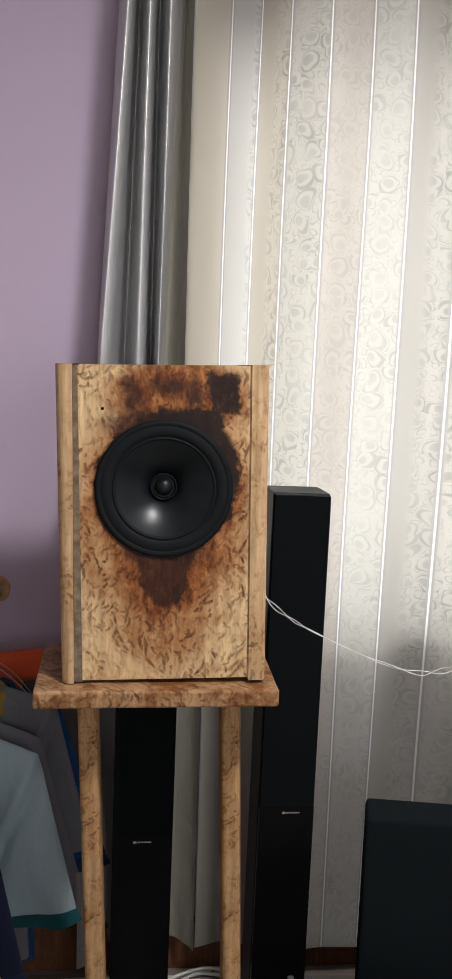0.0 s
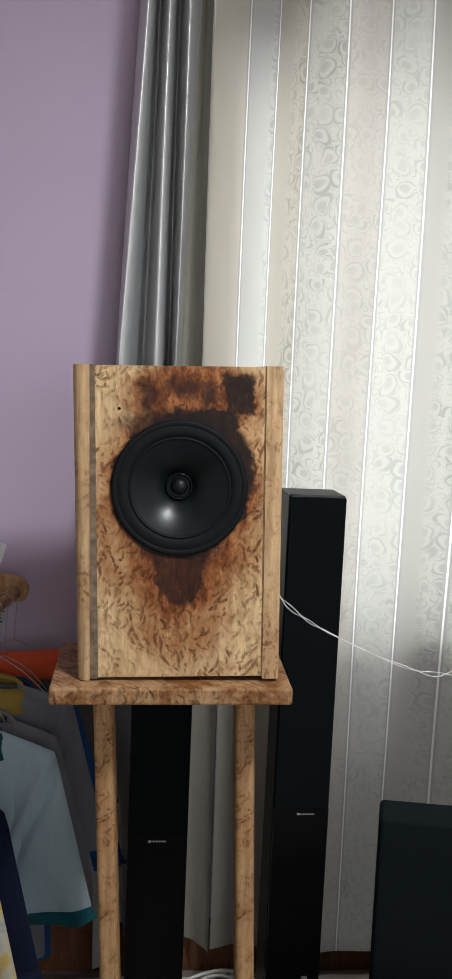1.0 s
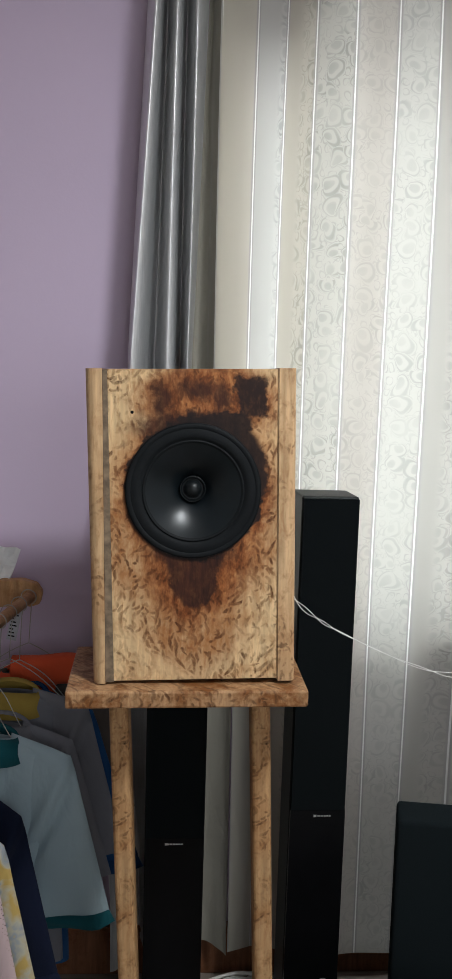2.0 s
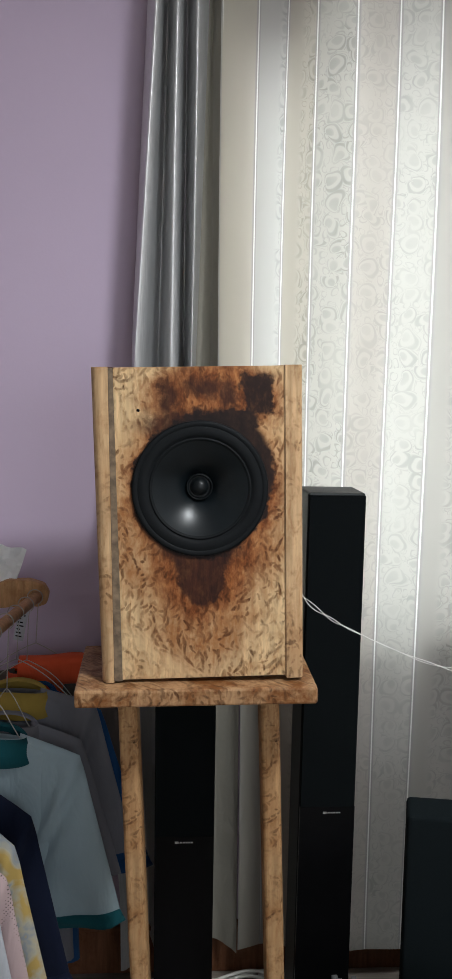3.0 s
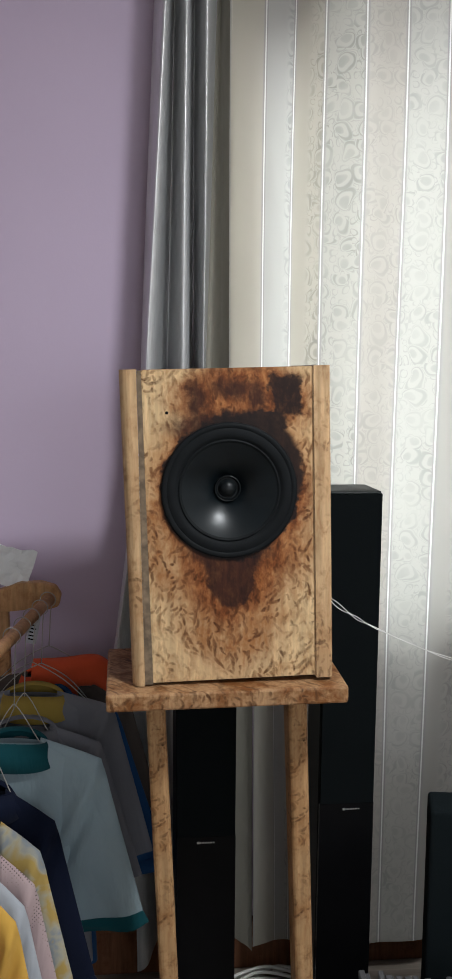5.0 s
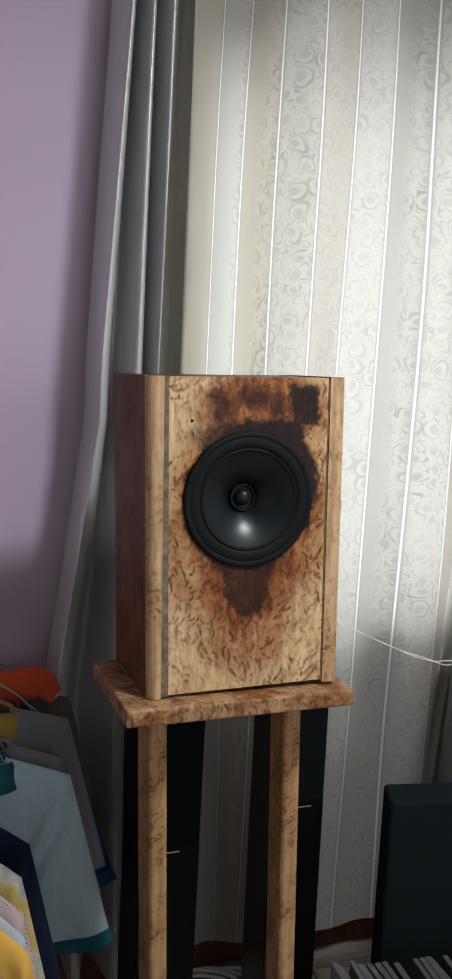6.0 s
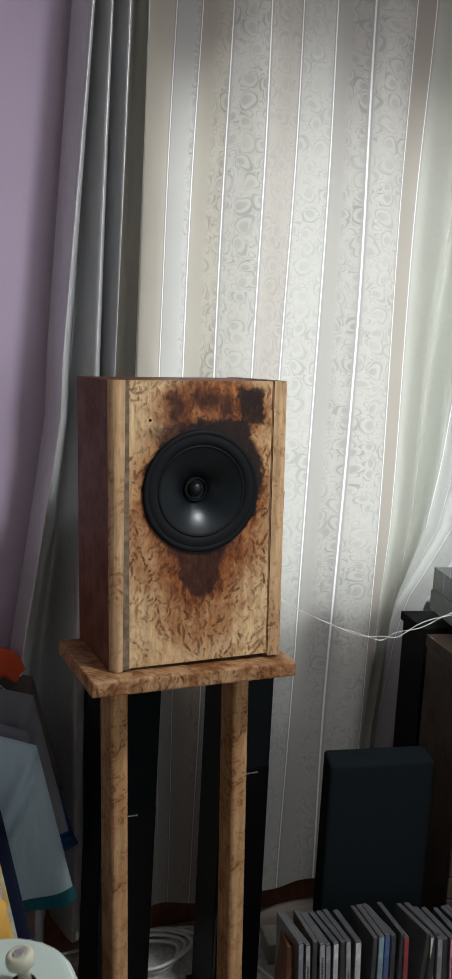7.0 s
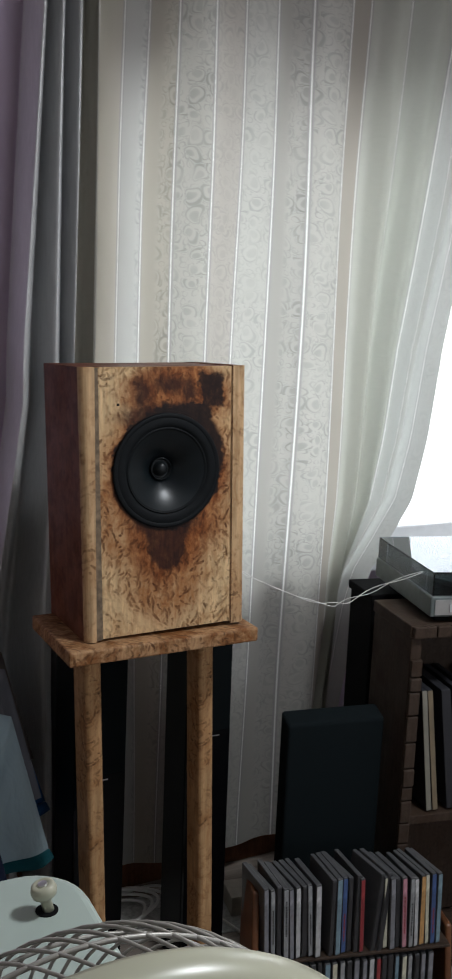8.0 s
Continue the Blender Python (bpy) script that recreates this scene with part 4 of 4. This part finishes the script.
note = thing("paper_bag", pose(-0.396, 2.078, 1.049, 10, 20, 10), "crumpled white paper lying on the rail end", "paper")
bm = bmesh.new()
bmesh.ops.create_grid(bm, x_segments=8, y_segments=8, size=0.045, matrix=pose(0, 0, 0, 75))
for v in bm.verts:
    v.co += Vector((0, 0.016 * noise.noise(v.co * 30), 0.006 * noise.noise(v.co * 50)))
sheet_me = part("paper_sheet", bm, plain("white_paper", (0.88, 0.88, 0.89), 0.8, vary=0.05), note)
sheet_me.modifiers.new("thickness", "SOLIDIFY").thickness = 0.003
tag = thing("care_tag", pose(ROD_FAR.x - 0.035, 2.04, 0.922, 0, 12, 0), "small pale tag with dark print hanging from the rail", "tag")
part("tag_card", box(-0.011, 0.011, -0.0006, 0.0006, -0.036, 0.036), plain("grey_tag_card", (0.42, 0.42, 0.46), 0.7), tag)
for k in range(7):
    part("print_bar", box(-0.008, 0.006 - 0.003 * (k % 3), -0.0012, -0.0007, -0.028 + 0.008 * k, -0.025 + 0.008 * k), "black", tag)
part("string", tube([(0, 0, 0.036), (0.002, 0, 0.07)], 0.0006, 5), "wire", tag)

# ---- rack with the turntable ----
RACK = pose(0.682, 1.535, 0, 0, 0, -11.0)
rack = thing("wooden_rack", RACK, "dark scorched wooden rack with block edges, records inside", "rack")
RZ, RD, RW = 0.915, 0.21, 0.95
part("side_panel", box(0.0, 0.028, 0.004, RD, 0.0, RZ - 0.031, 0.003), "char", rack)
part("side_panel", box(RW - 0.028, RW, 0.004, RD, 0.0, RZ - 0.031, 0.003), "char", rack)
part("top_board", box(-0.004, RW + 0.004, 0.004, RD, RZ - 0.030, RZ, 0.003), "char", rack)
for z in (0.430, 0.03):
    part("shelf", box(0.029, RW - 0.029, 0.012, RD - 0.012, z - 0.022, z, 0.002), "char", rack)
part("back_panel", box(0.029, RW - 0.029, RD - 0.011, RD - 0.002, 0.032, RZ - 0.032), "char", rack)
rng = random.Random(5)
z = 0.002
while z < RZ - 0.09:
    h = rng.uniform(0.035, 0.075)
    part("edge_block", box(0.0, 0.028, -0.006 - rng.uniform(0, 0.004), 0.0035, z, z + h - 0.003, 0.003), "char", rack)
    z += h
x = 0.0
while x < 0.55:
    w = rng.uniform(0.03, 0.06)
    part("edge_block", box(x, x + w - 0.003, -0.006 - rng.uniform(0, 0.004), 0.0035, RZ - 0.029, RZ - 0.001, 0.003), "char", rack)
    x += w
SLEEVES = [plain("sleeve_grey", (0.20, 0.185, 0.15), 0.6), plain("sleeve_buff", (0.17, 0.13, 0.08), 0.6), plain("sleeve_dark", (0.016, 0.016, 0.02), 0.6)]
for k in range(10):
    rec = thing("record_sleeve", RACK @ pose(0.085 + (0.0, 0.017, 0.055, 0.068, 0.10, 0.13, 0.19, 0.22, 0.26, 0.30)[k], 0.02, 0.4325, 0, -7.0 - 0.4 * k, 0), "worn cardboard record sleeve leaning in the rack", "record", "records in the rack")
    part("sleeve", box(0, 0.013, 0.003, 0.17, 0.002, 0.315, 0.002), SLEEVES[2], rec)
    part("spine", box(0.0, 0.013, 0.0, 0.0028, 0.003, 0.314, 0.001), SLEEVES[(0, 1, 2, 2, 2, 1, 2, 2, 1, 0)[k]], rec, "worn pale spine")
# black box added where the gap behind the rack lies in deep shade
stack = thing("dark_gap_box", pose(0.757, 1.80, 0, 0, 0, -11.0), "plain black box in place of the shaded gap behind the rack", "cabinet")
part("body", box(0, 0.80, 0, 0.14, 0.0, 0.885, 0.003), "black", stack)
part("top_board", box(-0.006, 0.806, -0.006, 0.146, 0.8855, 0.908, 0.003), "black", stack)

TT = pose(0.727, 1.535, RZ, 0, 0, -15.0)
deck = thing("turntable", TT, "silver turntable with a smoked lid, closed, on the rack", "turntable")
part("plinth", box(0, 0.44, 0, 0.36, 0.016, 0.066, 0.004), plain("dark_grey_plinth", (0.13, 0.15, 0.145), 0.4, 0.2), deck)
part("front_strip", box(0.01, 0.43, -0.0035, -0.0005, 0.022, 0.058), "silver", deck)
part("control_panel", box(0.045, 0.16, -0.0065, -0.004, 0.028, 0.05, 0.001), plain("pale_grey_panel", (0.5, 0.51, 0.52), 0.4), deck)
for x in (0.04, 0.40):
    for y in (0.04, 0.32):
        part("foot", box(x - 0.018, x + 0.018, y - 0.018, y + 0.018, 0.0, 0.0158, 0.003), "black", deck)
part("platter", spin([(0, 0.0), (0.15, 0.0), (0.15, 0.012), (0, 0.012)], 64), "silver", deck, at=pose(0.19, 0.18, 0.067, 90))
lid_glass = glass("smoked_lid", (0.16, 0.19, 0.20), 0.03)
lid = bmesh.new()
for q in ((0.004, 0.436, 0.004, 0.008), (0.004, 0.436, 0.352, 0.356)):
    box(q[0], q[1], q[2], q[3], 0.067, 0.118, bm=lid)
box(0.004, 0.008, 0.0085, 0.3515, 0.067, 0.118, bm=lid), box(0.432, 0.436, 0.0085, 0.3515, 0.067, 0.118, bm=lid), box(0.004, 0.436, 0.004, 0.356, 0.1185, 0.1225, bm=lid)
part("lid", lid, lid_glass, deck, "smoked clear plastic lid")

# ---- cases in their two-tier rack ----
ROW = Vector((0.967, -0.254, 0))
CASE_YAW = math.degrees(math.atan2(ROW.y, ROW.x))
CR = pose(0.278, 1.452, 0, 0, 0, CASE_YAW)
holder = thing("case_rack", CR, "low two-tier wooden rack filled with disc cases", "rack")
for x0, top in ((-0.020, 0.375), (0.440, 0.25)):
    bm = box(x0, x0 + 0.016, -0.010, 0.135, 0.0, top, 0.0)
    for v in bm.verts:
        if v.co.z > 0.24 and v.co.y < 0.05:
            v.co.y += 0.045
    bmesh.ops.bevel(bm, geom=list(bm.edges), offset=0.006, segments=3, profile=0.5, affect="EDGES")
    part("end_panel", bm, plain("orange_brown_wood", (0.13, 0.05, 0.02), 0.4, scale=14.0, vary=0.4), holder)
for z in (0.018, 0.222):
    part("shelf", box(-0.0035, 0.4395, 0.004, 0.13, z - 0.007, z, 0.002), "char", holder)
part("back_panel", box(-0.0035, 0.4395, 0.1305, 0.136, 0.01, 0.30), "char", holder)
CASE_COLOURS = [("grey", (0.20, 0.20, 0.22)), ("white", (0.45, 0.45, 0.45)), ("silver", (0.27, 0.275, 0.28)), ("blue", (0.05, 0.09, 0.22)), ("sky", (0.17, 0.25, 0.30)), ("red", (0.24, 0.03, 0.035)), ("black", (0.03, 0.03, 0.033)), ("cream", (0.52, 0.50, 0.38)), ("orange", (0.48, 0.27, 0.10)), ("pink", (0.42, 0.20, 0.24))]
CASE_MAT = {n: plain("case_" + n, tuple(0.88 * v for v in c), 0.35, scale=60.0, vary=0.35) for n, c in CASE_COLOURS}
CASE_CLEAR = plain("grey_clear_case", (0.072, 0.072, 0.075), 0.30)


def disc_case(at, thick, h, d, colour):
    ob = thing("disc_case", at, colour + "-spined plastic disc case standing in the rack", "disc case", "disc cases")
    part("shell", box(0.0005, thick - 0.0005, 0.002, d, 0.0, h, 0.001, 1), CASE_CLEAR, ob)
    part("spine_card", box(0.001, thick - 0.001, 0.0004, 0.0016, 0.004, h - 0.004), CASE_MAT[colour], ob)
    if colour in ("pink", "silver", "blue"):
        bars = bmesh.new()
        r = random.Random(int(h * 1e5) + len(colour))
        zz = r.uniform(0.015, 0.06)
        stop = r.uniform(0.09, h - 0.03)
        while zz < stop:
            w = r.uniform(0.002, 0.007)
            box(thick * 0.35, thick * 0.65, -0.0002, 0.0003, zz, zz + w, bm=bars)
            zz += w + r.uniform(0.001, 0.003)
        part("title_print", bars, CASE_MAT["red" if colour in ("pink", "blue") else "black"], ob)
    return ob


upper = ("grey", "silver", "black", "silver", "grey", "white", "black", "silver", "white", None, "black", "sky", "blue", "black", "black", "red", None, "black", "black", "cream", "grey", "black", "pink", "silver", "white", "orange", "cream", "blue", "sky")
rng = random.Random(11)
x = 0.006
for k, c in enumerate(upper):
    th = rng.uniform(0.0105, 0.0135)
    if c:
        lean_c = -3.0 + rng.uniform(-1.0, 1.0)
        if 9 < k < 15:
            lean_c = -1.0 + rng.uniform(-1, 1)
        if k in (17, 18):
            lean_c = 5.0
        high = 0.010 if 9 < k < 19 else 0.0
        disc_case(CR @ pose(x, 0.006 + rng.uniform(-0.004, 0.004), 0.2225, 0, lean_c, 13.0 + rng.uniform(-4, 4)), th, 0.175 + high + rng.uniform(-0.004, 0.003), 0.112, c)
    x += th + rng.uniform(0.0015, 0.0035)
x = 0.010
for k in range(24):
    th = rng.uniform(0.0105, 0.014)
    disc_case(CR @ pose(x, 0.006 + rng.uniform(-0.003, 0.004), 0.0185, 0, -1.5, 13.0 + rng.uniform(-2, 2)), th, 0.186, 0.108, ("silver", "grey", "black", "cream", "grey", "red", "sky", "black", "white", "black")[(k * 7) % 10])
    x += th + rng.uniform(0.002, 0.006)

# ---- cables and paper on the floor ----
leads = [(0.172, 1.692, 1.125), (0.205, 1.64, 1.112), (0.225, 1.605, 1.092), (0.26, 1.60, 1.066), (0.30, 1.60, 1.043), (0.37, 1.60, 1.010), (0.43, 1.60, 0.985), (0.495, 1.60, 0.967), (0.55, 1.60, 0.973), (0.647, 1.60, 1.001), (0.754, 1.60, 1.022), (0.836, 1.60, 1.031), (0.95, 1.62, 1.043)]
cable = thing("speaker_cable", Matrix.Identity(4), "pair of thin white twisted leads from loudspeaker to turntable", "cable")
base_line = smooth_path(leads, 14)
for sgn in (1, -1):
    pts = []
    for k, p in enumerate(base_line):
        a = 0.24 * k + 0.5 * math.sin(0.11 * k)
        r = 0.0045 * (0.6 + 0.5 * math.sin(0.07 * k))
        pts.append(p + Vector((0, sgn * r * math.cos(a), sgn * r * math.sin(a))))
    part("lead", tube(pts, 0.0008, 6), "wire", cable, smooth=True)
coil = thing("cable_coil", pose(0.165, 2.02, 0.0), "loose coil of white cable lying on the floor", "cable")
for k in range(3):
    loop = [((0.075 + 0.012 * k) * math.cos(a) + 0.01 * math.sin(3 * a + k), (0.055 + 0.01 * k) * math.sin(a), 0.006 + 0.012 * k + 0.016 * (1 + math.sin(a + 0.8 * k)) * 0.5) for a in (2 * math.pi * j / 48 for j in range(48))]
    part("loop", tube(loop, 0.0042, 8, True), "wire", coil, smooth=True)
run = thing("floor_cable", Matrix.Identity(4), "white cable running along the floor by the baseboard", "cable")
part("run", tube(smooth_path([(-0.25, 2.10, 0.006), (0.0, 2.115, 0.006), (0.12, 2.10, 0.012), (0.22, 2.105, 0.03), (0.32, 2.05, 0.02), (0.40, 1.95, 0.006), (0.45, 1.80, 0.006)], 10), 0.0042, 8), "wire", run, smooth=True)
part("run", tube(smooth_path([(0.20, 2.115, 0.012), (0.30, 2.075, 0.035), (0.36, 2.01, 0.012), (0.38, 1.88, 0.006)], 10), 0.0038, 8), "wire", run, smooth=True)
board = thing("cardboard_sheet", pose(0.33, 1.98, 0.0, 0, 0, -14), "pale grey cardboard sheet lying flat on the floor", "cardboard")
part("sheet", box(-0.24, 0.24, -0.10, 0.09, 0.0005, 0.004, 0.001), "paper", board)
carton = thing("small_carton", pose(0.50, 1.93, 0.0, 0, 0, -10), "low pale cardboard box on the floor", "carton")
part("tray", box(-0.05, 0.05, -0.03, 0.05, 0.0045, 0.055, 0.002), plain("pale_carton", (0.40, 0.37, 0.31), 0.8), carton)
part("lid", box(-0.052, 0.052, -0.032, 0.052, 0.0555, 0.062, 0.002), plain("cream_carton", (0.48, 0.45, 0.38), 0.8), carton)

# ---- the fan ----
FAN = pose(-0.461, 0.40, 0.912)
fan = thing("pedestal_fan", FAN, "old pedestal fan, mint housing, cream rim and wire guard", "fan")
rim = [((r + 0.011) * 1.12, y) for r, y in ((0.184, -0.004), (0.187, -0.022), (0.197, -0.029), (0.210, -0.026), (0.217, -0.012), (0.218, 0.004), (0.213, 0.014), (0.204, 0.012), (0.192, 0.004), (0.184, -0.004))]
part("rim", spin(rim, 128), "cream", fan, "broad glossy cream rim", smooth=True)
rear_pts, front_pts = [], []
for s in range(15):
    t = s / 14
    r = 0.229 * (1 - 0.60 * t ** 2.6)
    rear_pts.append((r * math.cos(0.6 * t), 0.014 + 0.146 * math.sin(t * math.pi / 2), r * math.sin(0.6 * t)))
    r = 0.224 - 0.165 * t
    front_pts.append((r * math.cos(-0.5 * t), -0.014 - 0.035 * math.sin(t * math.pi / 2), r * math.sin(-0.5 * t)))
rear_wire = mesh_of("guard_wire", tube(rear_pts, 0.0017, 6), True)
front_wire = mesh_of("guard_wire", tube(front_pts, 0.0013, 6), True)
for k in range(62):
    part("guard_wire", rear_wire, "guard", fan, at=pose(0, 0, 0, 0, 360.0 / 62 * k, 0))
for k in range(60):
    part("guard_wire", front_wire, "guard", fan, at=pose(0, 0, 0, 0, 6.0 * k, 0))
for r, yy, w in ((0.2245, 0.070, 0.0022), (0.197, 0.117, 0.0018), (0.092, 0.161, 0.003)):
    part("guard_ring", tube([(r * math.cos(a), yy, r * math.sin(a)) for a in (2 * math.pi * k / 96 for k in range(96))], w, 8, True), "guard", fan, smooth=True)
part("hub_plate", spin([(0, -0.050), (0.045, -0.050), (0.057, -0.046), (0.058, -0.040), (0, -0.040)], 48), "cream", fan, smooth=True)
for k in range(3):
    bm = bmesh.new()
    bmesh.ops.create_grid(bm, x_segments=10, y_segments=8, size=1)
    for v in bm.verts:
        u, w = v.co.x * 0.5 + 0.5, v.co.y
        r, a = 0.03 + 0.135 * u, w * (0.35 + 0.25 * math.sin(u * math.pi)) + 2 * math.pi * k / 3
        v.co = (r * math.cos(a), 0.045 + 0.028 * w, r * math.sin(a))
    blade = part("blade", bm, plain("grey_blue_blade", (0.20, 0.26, 0.27), 0.3), fan, smooth=True)
    blade.modifiers.new("thickness", "SOLIDIFY").thickness = 0.002
part("blade_hub", spin([(0, 0.015), (0.028, 0.018), (0.033, 0.03), (0.033, 0.165), (0, 0.165)], 32), "cream", fan, smooth=True)
bm = box(-0.087, 0.092, 0.174, 0.395, -0.09, 0.087, 0.0)
bmesh.ops.bevel(bm, geom=[e for e in bm.edges if abs(e.verts[0].co.z - e.verts[1].co.z) > 0.05], offset=0.065, segments=8, profile=0.5, affect="EDGES")
bmesh.ops.bevel(bm, geom=[e for e in bm.edges if e.verts[0].co.z > 0.08 and e.verts[1].co.z > 0.08 and e.is_manifold and e.calc_face_angle(0) > 0.8], offset=0.012, segments=4, profile=0.5, affect="EDGES")
housing = part("motor_housing", bm, "mint", fan, "pale mint motor cover", smooth=False)
part("slot", spin([(0, 0.0), (0.0115, 0.0), (0.0115, 0.0012), (0, 0.0012)], 24), "black", housing, "dark hole for the knob", pose(0.042, 0.318, 0.0869, 90))
knob = part("knob", spin([(0, 0.0), (0.006, 0.0), (0.0055, 0.014), (0.008, 0.018), (0.0125, 0.022), (0.0135, 0.027), (0.012, 0.032), (0.008, 0.0345), (0.0065, 0.033), (0, 0.0325)], 32), "cream", housing, "pale pull knob with a screw", pose(0.044, 0.318, 0.085, 90, -12, 0), True)
part("screw", spin([(0, 0.0326), (0.0052, 0.0326), (0.0048, 0.0345), (0, 0.035)], 16), "silver", knob)
part("pole", tube([(0.0, 0.27, -0.091), (0.0, 0.27, -0.875)], 0.016, 20), "cream", fan, smooth=True)
part("base", spin([(0, 0.0), (0.17, 0.0), (0.172, 0.008), (0.16, 0.022), (0.04, 0.04), (0, 0.04)], 64), "cream", fan, at=pose(0.0, 0.27, -0.912, 90), smooth=True)

# ---- the ceiling lamp ----
ceil = thing("ceiling_lamp", pose(0.70, 0.50, CEIL), "round flat white ceiling lamp, lit", "ceiling lamp")
part("housing", spin([(0, 0.0), (0.205, 0.0), (0.205, -0.055), (0.195, -0.062), (0.188, -0.055), (0.188, -0.03), (0, -0.03)], 64), "frame", ceil, at=pose(0, 0, -0.001, 90), smooth=False)
